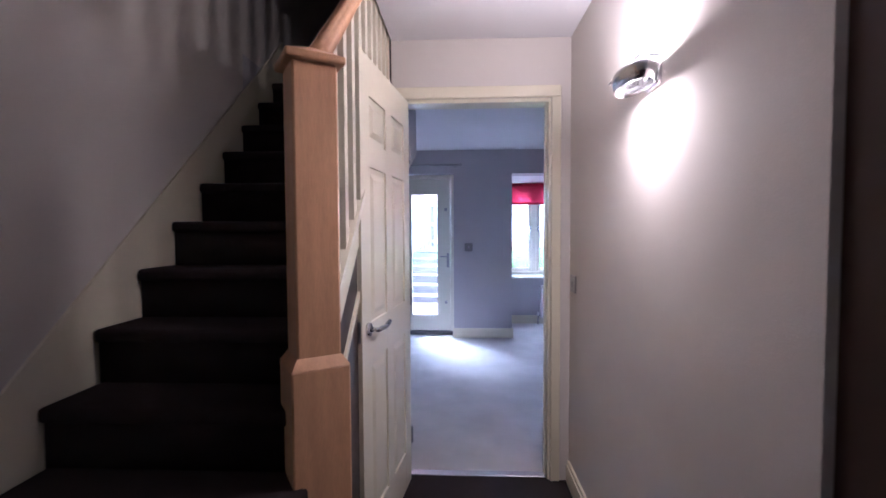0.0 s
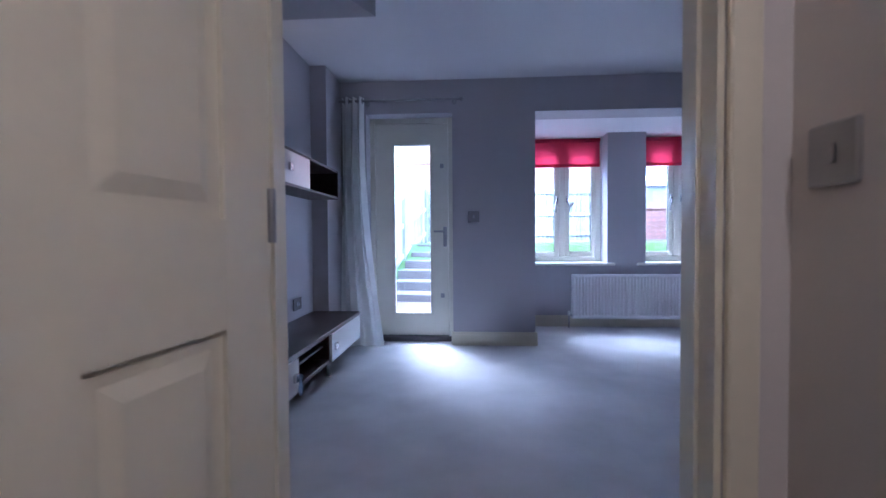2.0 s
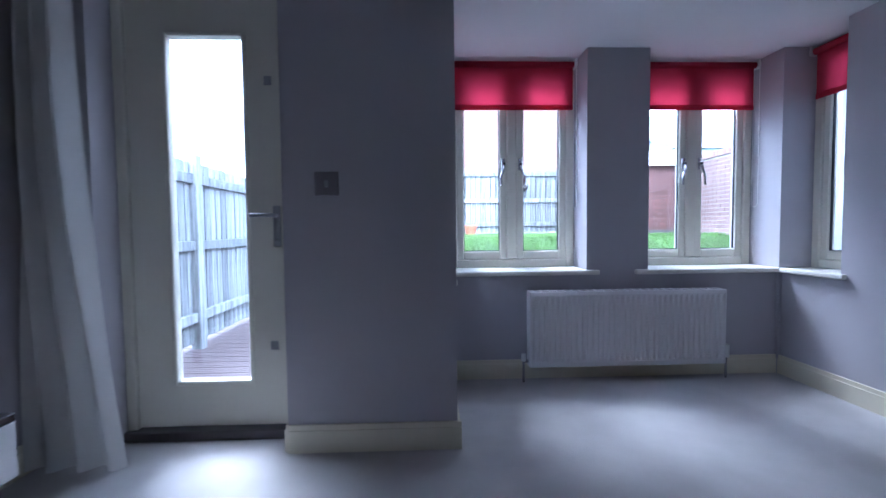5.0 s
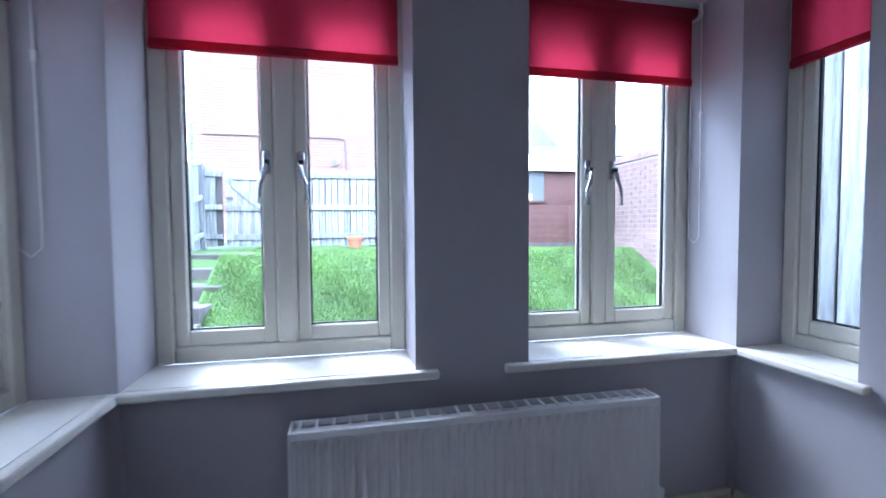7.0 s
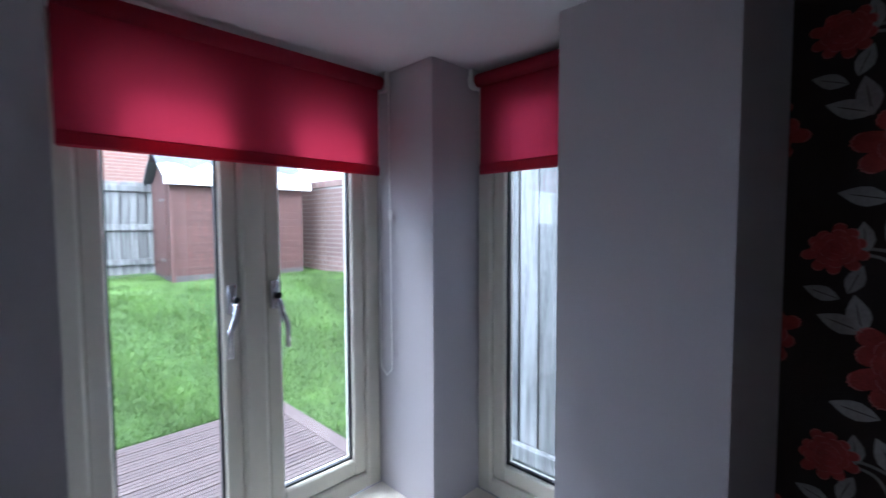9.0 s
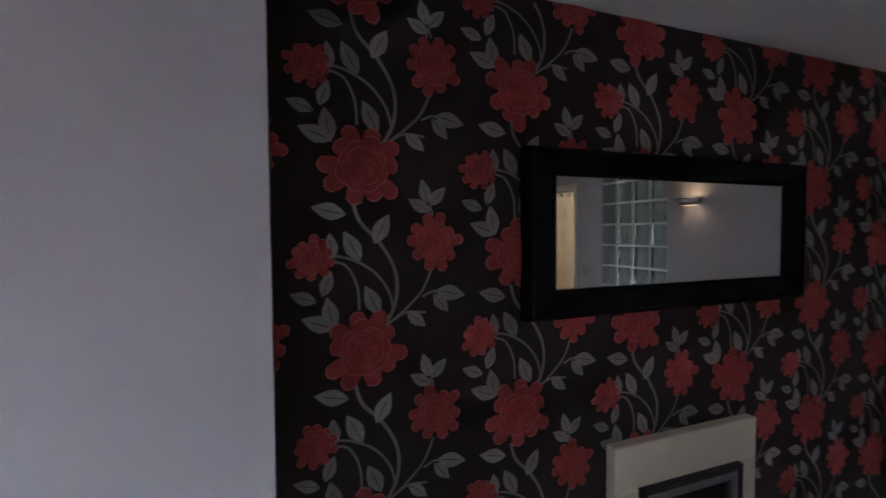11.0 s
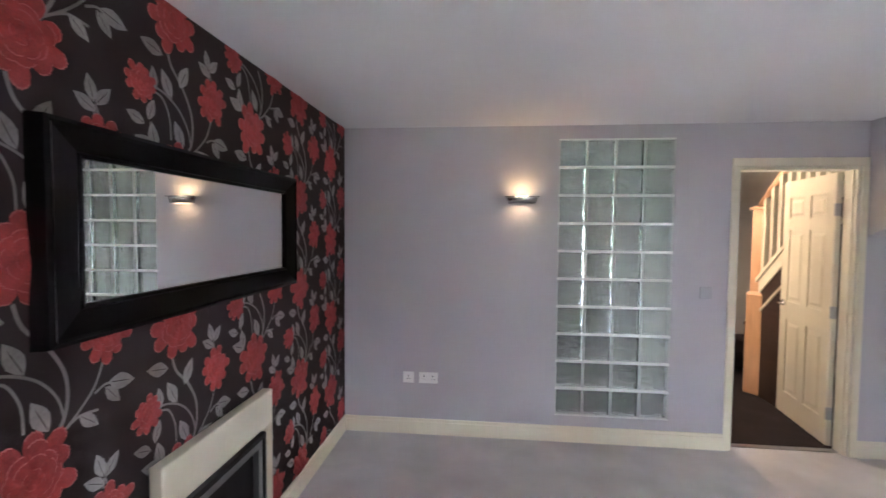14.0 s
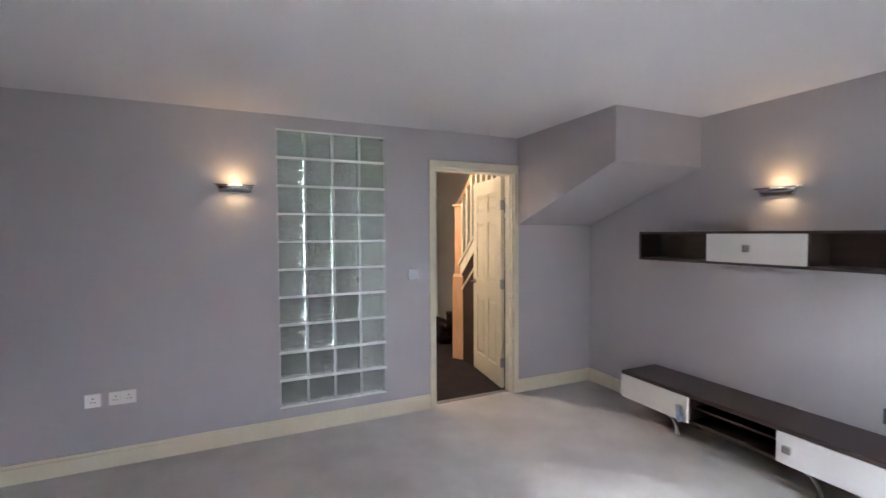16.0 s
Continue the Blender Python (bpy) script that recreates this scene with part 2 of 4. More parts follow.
structure(boxes("wall_west", lilac, (XL - 0.1, XL, 0, YN + 0.285, 0, TOP), (XL, -0.80, 2.672, YN, 0, TOP)), "lilac grey painted wall with boxed corner", "wall")
structure(boxes("wall_north", lilac, (XL, -0.57, YN, 3.357, 0, TOP), (-0.57, 0.20, YN, 3.357, 2.06, TOP), (0.20, BL, YN, 3.357, 0, TOP), (BL, BR, YN, 3.357, BT, TOP),
                (BR, XR + 0.1, YN2, 3.357, 0, TOP)), "lilac grey painted outer wall with bay opening", "wall")
wall_east = structure(boxes("wall_east", paper_brown, (XR, XR + 0.1, 0, YN2, 0, TOP)), "dark aubergine wallpaper with red flowers and silver leaves", "wall")
for side, runs in (("west", ((BL - 0.3, BL, 3.357, 3.52, 0, BT), (BL - 0.3, BL, 3.52, 3.92, 0, 0.65), (BL - 0.3, BL + 0.03, 3.92, 4.3, 0, BT))),
                   ("east", ((3.04, BR + 0.3, 3.92, 4.3, 0, BT), (BR, BR + 0.3, 3.52, 3.92, 0, 0.65), (BR, BR + 0.3, 3.357, 3.52, 0, BT))),
                   ("front", ((BL + 0.03, 1.805, YB, 4.3, 0, 0.65),)), ("pier", ((1.805, 2.2, YB, 4.3, 0, BT),)), ("front_2", ((2.2, 3.04, YB, 4.3, 0, 0.65),))):
    structure(boxes("wall_bay_" + side, lilac, *runs), "lilac grey painted wall of the window bay", "wall")
structure(boxes("ceiling", white_ceiling, (-0.07, XR + 0.1, -0.12, 3.357, TOP, TOP + 0.12), (XL - 0.1, -0.07, 1.17, 3.357, TOP, TOP + 0.12)), "white painted ceiling", "ceiling")
structure(boxes("ceiling_bay", white_ceiling, (BL - 0.3, BR + 0.3, 3.359, 4.3, BT, TOP)), "white painted low ceiling of the bay", "ceiling")

bm = bmesh.new()
prism(bm, [(-0.01, 1.555), (1.17, 1.975), (1.17, TOP), (1.09, TOP), (1.09, 2.05), (-0.01, 1.65)], "x", XL - 0.03, -0.15)
prism(bm, [(0.0, 1.558), (1.17, 1.975), (1.17, TOP), (0.0, TOP)], "x", -0.15, -0.07)
structure(part("stair_soffit", bm, lilac), "lilac grey boxed underside of the stairs", "soffit")


def skirting(name, mat, runs, label):
    bm = bmesh.new()
    for x0, x1, y0, y1, ix, iy in runs:
        box(bm, x0, x1, y0, y1, 0, 0.095)
        box(bm, x0 + (0.006 if ix < 0 else 0), x1 - (0.006 if ix > 0 else 0), y0 + (0.006 if iy < 0 else 0), y1 - (0.006 if iy > 0 else 0), 0.095, 0.118)
    return structure(part(name, bm, mat), label, "skirting board")


s = 0.017
skirting("baseboard", cream_gloss, [
    (DO1 + 0.05, XR, 0, s, 0, 1), (XL, DO0 - 0.05, 0, s, 0, 1), (XL, XL + s, s, 2.672, 1, 0), (XL + s, -0.80, 2.672 - s, 2.672, 0, -1), (-0.80, -0.80 + s, 2.672 - s, YN - s, 1, 0),
    (0.20, BL + s, YN - s, YN, 0, -1), (BL, BL + s, YN, YB - s, 1, 0), (BL, BR, YB - s, YB, 0, -1), (BR - s, BR, YN2, YB - s, -1, 0),
    (BR - s, XR, YN2 - s, YN2, 0, -1), (XR - s, XR, s, 1.27, -1, 0), (XR - s, XR, 2.02, YN2 - s, -1, 0), (0.20 - s, 0.20, YN, 3.2, -1, 0)],
    "cream gloss moulded skirting board round the room")

# door frame and casing
bm = bmesh.new()
for y0, y1 in ((-0.138, -0.12), (0, 0.018)):
    for x0, x1 in ((DO0 - 0.05, DO0), (DO1, DO1 + 0.05)):
        box(bm, x0, x1, y0, y1, 0, DOZ, 0.004)
    box(bm, DO0 - 0.05, DO1 + 0.05, y0, y1, DOZ, DOZ + 0.06, 0.004)
box(bm, DO0 - 0.001, DO0 + 0.012, -0.119, -0.001, 0, DOZ - 0.02)
box(bm, DO1 - 0.012, DO1 + 0.001, -0.119, -0.001, 0, DOZ - 0.02)
box(bm, DO0, DO1, -0.119, -0.001, DOZ - 0.02, DOZ + 0.001)
box(bm, DO0 + 0.012, DO0 + 0.02, -0.07, -0.03, 0, DOZ - 0.02)
box(bm, DO1 - 0.02, DO1 - 0.012, -0.07, -0.03, 0, DOZ - 0.02)
structure(part("trim", bm, cream_gloss), "cream gloss door lining and architrave", "door frame")
structure(boxes("threshold", steel, (DO0 + 0.02, DO1 - 0.02, -0.10, -0.05, 0, 0.006), bevel=0.002), "metal carpet bar in the doorway", "carpet bar")


# ---- structure: hall and stairs ----
HR = 0.87
structure(boxes("floor_hall", carpet_dark, (XL - 0.1, HR, -3.8, -0.06, -0.12, -0.002)), "dark brown hall carpet", "carpet")
structure(boxes("wall_hall_right", magnolia, (HR, HR + 0.1, -1.77, -0.12, 0, TOP), (HR, HR + 0.1, -2.75, -1.77, 2.05, TOP), (HR, HR + 0.1, -3.8, -2.75, 0, TOP)), "magnolia painted hall wall", "wall")
structure(boxes("wall_hall_left", magnolia, (XL - 0.1, XL, -3.8, -0.12, 0, 4.8), (XL - 0.1, XL, -0.12, 3.0, TOP + 0.12, 4.8), (XL - 0.1, XL, -0.12, 0, 1.6, TOP + 0.12), (XL - 0.1, XL, 0, 1.17, TOP, TOP + 0.12)), "magnolia painted stairwell wall", "wall")
structure(boxes("wall_hall_end", magnolia, (XL - 0.1, HR + 0.1, -3.9, -3.8, 0, 4.8), (XL - 0.1, HR + 0.1, 3.0, 3.1, TOP + 0.12, 4.8), (-0.07, 0.03, -3.8, 3.0, TOP + 0.12, 4.8)), "magnolia painted end wall of the hall", "wall")
structure(boxes("ceiling_hall", white_ceiling, (-0.07, HR + 0.1, -3.8, -0.12, TOP, TOP + 0.12), (XL - 0.1, 0.03, -3.9, 3.1, 4.8, 4.9)), "white painted hall ceiling", "ceiling")
skirting("baseboard_hall", cream_gloss, [(HR - s, HR, -1.77, -0.138, -1, 0)], "cream gloss skirting board in the hall")
structure(boxes("wall_hall_face", magnolia, (XL, DO0 - 0.05, -0.123, -0.12, 0, 1.6), (DO1 + 0.05, HR, -0.123, -0.12, 0, TOP), (DO0 - 0.05, DO1 + 0.05, -0.123, -0.12, DOZ + 0.06, TOP)), "magnolia painted hall side of the door wall", "wall")

# ---- room behind the glass blocks ----
structure(boxes("wall_kitchen", magnolia, (HR + 0.1, 3.72, -3.9, -3.8, 0, 0.9), (HR + 0.1, 3.72, -3.9, -3.8, 2.1, TOP), (HR + 0.1, 2.7, -3.9, -3.8, 0.9, 2.1), (3.3, 3.72, -3.9, -3.8, 0.9, 2.1),
                (3.72, 3.82, -3.9, -0.12, 0, TOP)), "pale painted walls of the room beyond the glass blocks", "wall")
structure(boxes("floor_kitchen", sleeper, (HR, 3.72, -3.8, -0.12, -0.12, -0.002)), "brown floor of the room beyond the glass blocks", "floor")
structure(boxes("ceiling_kitchen", white_ceiling, (HR + 0.1, 3.82, -3.9, -0.12, TOP, TOP + 0.12)), "white ceiling of the room beyond", "ceiling")

# ---- glass block panel ----
panel = thing("glass_block_panel", "clear rippled glass block panel with white joints", "glass blocks", 1.195, -0.06, 0.193)
bw, bh = 0.82 / 4, 2.06 / 10
bm = bmesh.new()
for i in range(5):
    box(bm, i * bw - 0.007 if 0 < i < 4 else (0 if i == 0 else 0.82 - 0.012), i * bw + 0.007 if 0 < i < 4 else (0.012 if i == 0 else 0.82), -0.045, 0.052, 0, 2.06)
part("upright_joints", bm, joint_grey, panel, "pale grey upright joints")
bm = bmesh.new()
for k in range(11):
    z0, z1 = (k * bh - 0.009, k * bh + 0.009)
    box(bm, 0.001, 0.819, -0.044, 0.054, max(z0, 0.0), min(z1, 2.06))
part("level_joints", bm, plastic_white, panel, "white level joints")
bm = bmesh.new()
box(bm, -bw / 2 + 0.008, bw / 2 - 0.008, -0.045, 0.045, -bh / 2 + 0.008, bh / 2 - 0.008, 0.012, seg=2)
glass_block = mesh_of("glass_block", bm, block_glass, True)
for i in range(4):
    for k in range(10):
        g = piece("glass_block", glass_block, panel, pose((i + 0.5) * bw, 0, (k + 0.5) * bh, 0, 180 * ((i * 3 + k) % 2), 180 * ((i + k * 2) % 3 > 1)))
        g.visible_shadow = False


# ---- windows ----
def casement_window(name, label, x0, x1, z0, z1, m, leaves=2):
    """A painted timber window in its own plane: x along it, y outwards."""
    win = structure(new(name), label, "window")
    win.matrix_basis = m
    f = 0.055
    bm = bmesh.new()
    box(bm, x0, x0 + f, -0.03, 0.05, z0, z1, 0.006)
    box(bm, x1 - f, x1, -0.03, 0.05, z0, z1, 0.006)
    box(bm, x0 + f, x1 - f, -0.029, 0.049, z1 - f, z1, 0.006)
    box(bm, x0 + f, x1 - f, -0.029, 0.049, z0, z0 + f, 0.006)
    mid = (x0 + x1) / 2
    if leaves == 2:
        box(bm, mid - 0.035, mid + 0.035, -0.03, 0.05, z0 + f, z1 - f, 0.01)
    part("window_frame", bm, upvc, win)
    spans = [(x0 + f, mid - 0.035), (mid + 0.035, x1 - f)] if leaves == 2 else [(x0 + f, x1 - f)]
    for i, (a, b) in enumerate(spans):
        bm = bmesh.new()
        w, y0, y1, zb, zt = 0.045, -0.018, 0.035, z0 + f, z1 - f
        box(bm, a, a + w, y0, y1, zb, zt, 0.005)
        box(bm, b - w, b, y0, y1, zb, zt, 0.005)
        box(bm, a + w, b - w, y0, y1, zb, zb + w + 0.01, 0.005)
        box(bm, a + w, b - w, y0, y1, zt - w, zt, 0.005)
        sash = part("sash", bm, upvc, win)
        bm = bmesh.new()
        for g in ((a + w - 0.001, a + w + 0.006, zb + w, zt - w), (b - w - 0.006, b - w + 0.001, zb + w, zt - w), (a + w, b - w, zb + w + 0.009, zb + w + 0.016)):
            box(bm, g[0], g[1], -0.003, 0.012, g[2], g[3])
        part("gasket", bm, rubber, sash)
        bm = bmesh.new()
        box(bm, a + w - 0.004, b - w + 0.004, 0.004, 0.008, zb + w, zt - w + 0.004)
        pane = part("pane", bm, pane_glass, sash)
        pane.visible_shadow = False
        if leaves == 2:
            hx = b - 0.022 if i == 0 else a + 0.022
            d = 1 if i == 0 else -1
            zc = 1.365
            bm = bmesh.new()
            box(bm, hx - 0.012, hx + 0.012, -0.032, -0.018, zc - 0.03, zc + 0.05, 0.004)
            tube(bm, [(hx, -0.035, zc), (hx, -0.055, zc - 0.005), (hx - d * 0.006, -0.06, zc - 0.04), (hx - d * 0.02, -0.06, zc - 0.07), (hx - d * 0.02, -0.06, zc - 0.135)], 0.0085)
            h = part("handle", bm, chrome, sash, "chrome casement handle", True)
            bm = bmesh.new()
            rod(bm, (hx + 0.002, -0.04, zc + 0.01), (hx + 0.002, -0.05, zc + 0.01), 0.009)
            part("lock_button", bm, rubber, sash)
    return win


WY = 4.21
casement_window("window_1", "cream painted two-leaf casement window in the bay", BL + 0.03, 1.805, 0.68, BT, pose(0, WY, 0))
casement_window("window_2", "cream painted two-leaf casement window beside the pier", 2.2, 3.04, 0.68, BT, pose(0, WY, 0))
casement_window("window_3", "narrow cream painted side window facing the fence", -3.92, -3.52, 0.68, BT, pose(BR + 0.215, 0, 0, 0, 0, -90), 1)
casement_window("window_4", "narrow cream painted side window facing the deck", 3.52, 3.92, 0.68, BT, pose(BL - 0.215, 0, 0, 0, 0, 90), 1)

bm = bmesh.new()
sz0, sz1 = 0.65, 0.68
box(bm, BL - 0.03, 1.805, YB - 0.003, WY - 0.03, sz0, sz1)
box(bm, BL - 0.03, 1.88, YB - 0.035, YB - 0.003, sz0, sz1, 0.008, seg=2)
box(bm, BL - 0.185, BL + 0.003, 3.52, YB - 0.003, sz0, sz1)
box(bm, BL + 0.003, BL + 0.035, 3.478, YB - 0.036, sz0, sz1, 0.008, seg=2)
structure(part("sill", bm, white_gloss), "white gloss window board wrapping the corner", "window sill")
bm = bmesh.new()
box(bm, 2.2, BR + 0.03, YB - 0.003, WY - 0.03, sz0, sz1)
box(bm, 2.108, BR + 0.003, YB - 0.035, YB - 0.003, sz0, sz1, 0.008, seg=2)
box(bm, BR - 0.003, BR + 0.185, 3.52, YB - 0.003, sz0, sz1)
box(bm, BR - 0.035, BR - 0.003, 3.478, YB - 0.036, sz0, sz1, 0.008, seg=2)
structure(part("sill_2", bm, white_gloss), "white gloss window board wrapping the corner", "window sill")


def roller_blind(x0, x1, drop, m, label, chain=True):
    b = thing("roller_blind", label, "blind", group="roller blinds in the bay")
    b.matrix_basis = m
    bm = bmesh.new()
    rod(bm, (x0 + 0.02, 0, -0.035), (x1 - 0.02, 0, -0.035), 0.02, 14)
    part("roll", bm, blind_red, b, "", True)
    bm = bmesh.new()
    n = 24
    for k, (za, zb) in enumerate(((-0.035, -drop + 0.03),)):
        cols = [[bm.verts.new((x0 + 0.02 + (x1 - x0 - 0.04) * i / n, 0.012 + 0.002 * math.sin(i * 0.9), z)) for z in (za, zb)] for i in range(n + 1)]
        back = [[bm.verts.new((v.co.x, v.co.y + 0.0012, v.co.z)) for v in c] for c in cols]
        for i in range(n):
            bm.faces.new((cols[i][0], cols[i][1], cols[i + 1][1], cols[i + 1][0]))
    part("fabric", bm, blind_red, b)
    bm = bmesh.new()
    box(bm, x0 + 0.02, x1 - 0.02, 0.004, 0.02, -drop, -drop + 0.032, 0.004)
    part("hem_bar", bm, blind_red, b)
    for x in (x0, x1 - 0.018):
        bm = bmesh.new()
        box(bm, x, x + 0.018, -0.025, 0.03, -0.06, 0, 0.004)
        rod(bm, (x, 0, -0.035), (x + 0.018, 0, -0.035), 0.027, 14)
        part("bracket", bm, plastic_white, b, "white plastic bracket")
    if chain:
        bm = bmesh.new()
        xs = x1 - 0.009
        loop = [(xs, -0.028, -0.04), (xs, -0.03, -0.5), (xs, -0.032, -0.9), (xs + 0.002, -0.03, -0.96), (xs, -0.005, -0.985), (xs - 0.002, 0.022, -0.96), (xs, 0.026, -0.9), (xs, 0.026, -0.04)]
        tube(bm, loop, 0.0022, 5)
        box(bm, xs - 0.004, xs + 0.004, -0.036, -0.026, -0.47, -0.44)
        part("cord", bm, plastic_white, b, "white beaded pull cord")
    return b


BD = BT - 1.728
roller_blind(BL + 0.032, 1.803, BD, pose(0, WY - 0.075, BT), "crimson roller blind half lowered over the window")
roller_blind(2.202, 3.038, BD, pose(0, WY - 0.075, BT), "crimson roller blind half lowered over the window")
roller_blind(-3.918, -3.522, BD, pose(BR + 0.16, 0, BT, 0, 0, -90), "narrow crimson roller blind over the side window", False)
roller_blind(3.522, 3.918, BD, pose(BL - 0.16, 0, BT, 0, 0, 90), "narrow crimson roller blind over the side window")

# ---- garden door ----
gd = structure(new("door_1"), "cream garden door with a tall clear glazed panel", "door")
gd.matrix_basis = pose(0, 3.242, 0)
bm = bmesh.new()
box(bm, -0.57, -0.525, -0.02, 0.09, 0.04, 2.06, 0.004)
box(bm, 0.155, 0.20, -0.02, 0.09, 0.04, 2.06, 0.004)
box(bm, -0.525, 0.155, -0.02, 0.09, 2.01, 2.06, 0.004)
part("door_frame", bm, upvc, gd)
bm = bmesh.new()
gx0, gx1, gz0, gz1 = -0.345, -0.016, 0.262, 1.812
box(bm, -0.522, gx0 - 0.02, 0, 0.05, 0.05, 2.007)
box(bm, gx1 + 0.02, 0.152, 0, 0.05, 0.05, 2.007)
box(bm, gx0 - 0.02, gx1 + 0.02, 0, 0.05, 0.05, gz0 - 0.02)
box(bm, gx0 - 0.02, gx1 + 0.02, 0, 0.05, gz1 + 0.02, 2.007)
leaf = part("door_leaf", bm, upvc, gd)
bm = bmesh.new()
for b in ((gx0 - 0.02, gx0, gz0 - 0.02, gz1 + 0.02), (gx1, gx1 + 0.02, gz0 - 0.02, gz1 + 0.02), (gx0, gx1, gz0 - 0.02, gz0), (gx0, gx1, gz1, gz1 + 0.02)):
    box(bm, b[0], b[1], -0.008, 0.045, b[2], b[3], 0.004)
part("glazing_bead", bm, upvc, leaf)
bm = bmesh.new()
box(bm, gx0 - 0.004, gx1 + 0.004, 0.02, 0.026, gz0 - 0.004, gz1 + 0.004)
pane = part("pane", bm, pane_glass, leaf)
pane.visible_shadow = False
bm = bmesh.new()
box(bm, 0.105, 0.138, -0.01, 0, 0.875, 1.06, 0.004)
tube(bm, [(0.121, -0.01, 1.015), (0.121, -0.05, 1.015), (0.108, -0.055, 1.017), (0.02, -0.055, 1.017)], 0.009)
rod(bm, (0.121, -0.016, 0.9), (0.121, 0, 0.9), 0.012)
part("handle", bm, steel, leaf, "satin metal lever handle on a plate", True)
for z in (0.42, 1.62):
    bm = bmesh.new()
    rod(bm, (0.095, -0.014, z), (0.095, 0, z), 0.013, 12)
    box(bm, 0.078, 0.112, -0.004, 0, z - 0.02, z + 0.02, 0.002)
    part("security_bolt", bm, steel, leaf, "small round metal door bolt")
boxes("threshold_bar", dark_metal, (-0.57, 0.20, -0.05, 0.10, 0, 0.045), bevel=0.004, parent=gd, label="dark metal threshold")

# ---- garden ----
def slope(y):
    return -0.13 + max(0.0, min(y, 8.75) - 7.1) * 0.55


bm = bmesh.new()
prism(bm, [(-80, -0.28), (7.05, -0.28), (7.1, -0.14), (9.45, 0.80), (120, 0.80), (120, -1), (-80, -1)], "x", -90, -0.05)
prism(bm, [(-80, -0.28), (7.05, -0.28), (7.1, -0.14), (8.75, 0.77), (120, 0.77), (120, -1), (-80, -1)], "x", -0.05, 90)
structure(part("ground", bm, lawn_soil), "rough green lawn sloping up behind the house", "lawn")

structure(boxes("ground_side", lawn_soil, (4.03, 6.1, 4.35, 7.12, -0.3, -0.14)), "rough green lawn beside the decking", "lawn")
deck = structure(new("deck"), "brown ribbed timber decking against the house", "decking")
bm = bmesh.new()
box(bm, -0.07, 0.07, -1.5, 1.5, -0.014, 0.0)
for r in range(3):
    box(bm, -0.066 + r * 0.046, -0.026 + r * 0.046, -1.5, 1.5, 0, 0.01)
board = mesh_of("deck_board", bm, deck_wood)
y = 3.46
while y < 7.05:
    for x in (-0.605, 2.4):
        if y > 4.42 or x < -0.3:
            ob = piece("deck_board", board, deck, pose(x if y > 4.42 else -0.97, y, -0.135, 0, 0, 90))
    y += 0.146
bm = bmesh.new()
box(bm, 3.905, 4.03, 4.4, 7.07, -0.16, -0.125, 0.004)
part("edge_board", bm, deck_wood, deck)

# ---- hall: stairs, balustrade, door ----
G, R = 0.2045, 0.1815


def pitch(y):
    return 0.849 + R / G * (y + 1.285)


stairs = thing("staircase", "straight stairs with dark brown carpet and cream strings", "stairs")
for k in range(1, 15):
    z, y = 0.849 + R * (k - 5), -1.285 + G * (k - 5)
    bm = bmesh.new()
    box(bm, XL + 0.014, -0.115, y - 0.012, y + G + 0.02, z - 0.045, z, 0.014, seg=3)
    box(bm, XL + 0.015, -0.116, y + 0.012, y + 0.03, z - R - 0.01, z - 0.03)
    part("step", bm, carpet_dark, stairs, "", True)
bm = bmesh.new()
prism(bm, [(-2.3, pitch(-2.3) + 0.16), (0.55, pitch(0.55) + 0.16), (0.55, pitch(0.55) - 0.2), (-1.9, 0.0), (-2.3, 0.0)], "x", XL + 0.003, XL + 0.012)
part("wall_string", bm, cream_gloss, stairs, "cream painted string against the wall")
def raking(low, high, x0, x1):
    bm = bmesh.new()
    prism(bm, [(-1.27, pitch(-1.27) + high), (-0.125, pitch(-0.125) + high), (-0.125, pitch(-0.125) + low), (-1.27, pitch(-1.27) + low)], "x", x0, x1)
    return bm


part("outer_string", raking(0.07, 0.2, -0.114, -0.082), cream_gloss, stairs, "cream painted outer string")
part("lower_moulding", raking(-0.13, -0.1, -0.11, -0.08), cream_gloss, stairs, "thin cream moulding across the spandrel")
bm = bmesh.new()
prism(bm, [(-1.27, 0.0), (-1.27, pitch(-1.27) + 0.07), (-0.125, pitch(-0.125) + 0.07), (-0.125, 0.0)], "x", -0.108, -0.09)
part("spandrel", bm, walnut, stairs, "dark panel under the string")
rail = thing("balustrade", "cream spindles under a beech handrail along the stairs", "balustrade")
bm = bmesh.new()
prism(bm, [(-1.25, pitch(-1.25) + 0.2), (-0.125, pitch(-0.125) + 0.2), (-0.125, pitch(-0.125) + 0.24), (-1.25, pitch(-1.25) + 0.24)], "x", -0.13, -0.066)
part("base_rail", bm, cream_gloss, rail)
bm = bmesh.new()
prism(bm, [(-1.25, pitch(-1.25) + 0.92), (-0.125, pitch(-0.125) + 0.92), (-0.125, pitch(-0.125) + 0.99), (-1.25, pitch(-1.25) + 0.99)], "x", -0.128, -0.072)
bmesh.ops.bevel(bm, geom=bm.edges[:], offset=0.012, segments=2, affect="EDGES")
part("handrail", bm, beech, rail, "beech handrail", True)
for i in range(10):
    y = -1.15 + i * 0.112
    bm = bmesh.new()
    prism(bm, [(y - 0.02, pitch(y - 0.02) + 0.235), (y + 0.02, pitch(y + 0.02) + 0.235), (y + 0.02, pitch(y + 0.02) + 0.925), (y - 0.02, pitch(y - 0.02) + 0.925)], "x", -0.118, -0.078)
    part("spindle", bm, cream_gloss, rail)

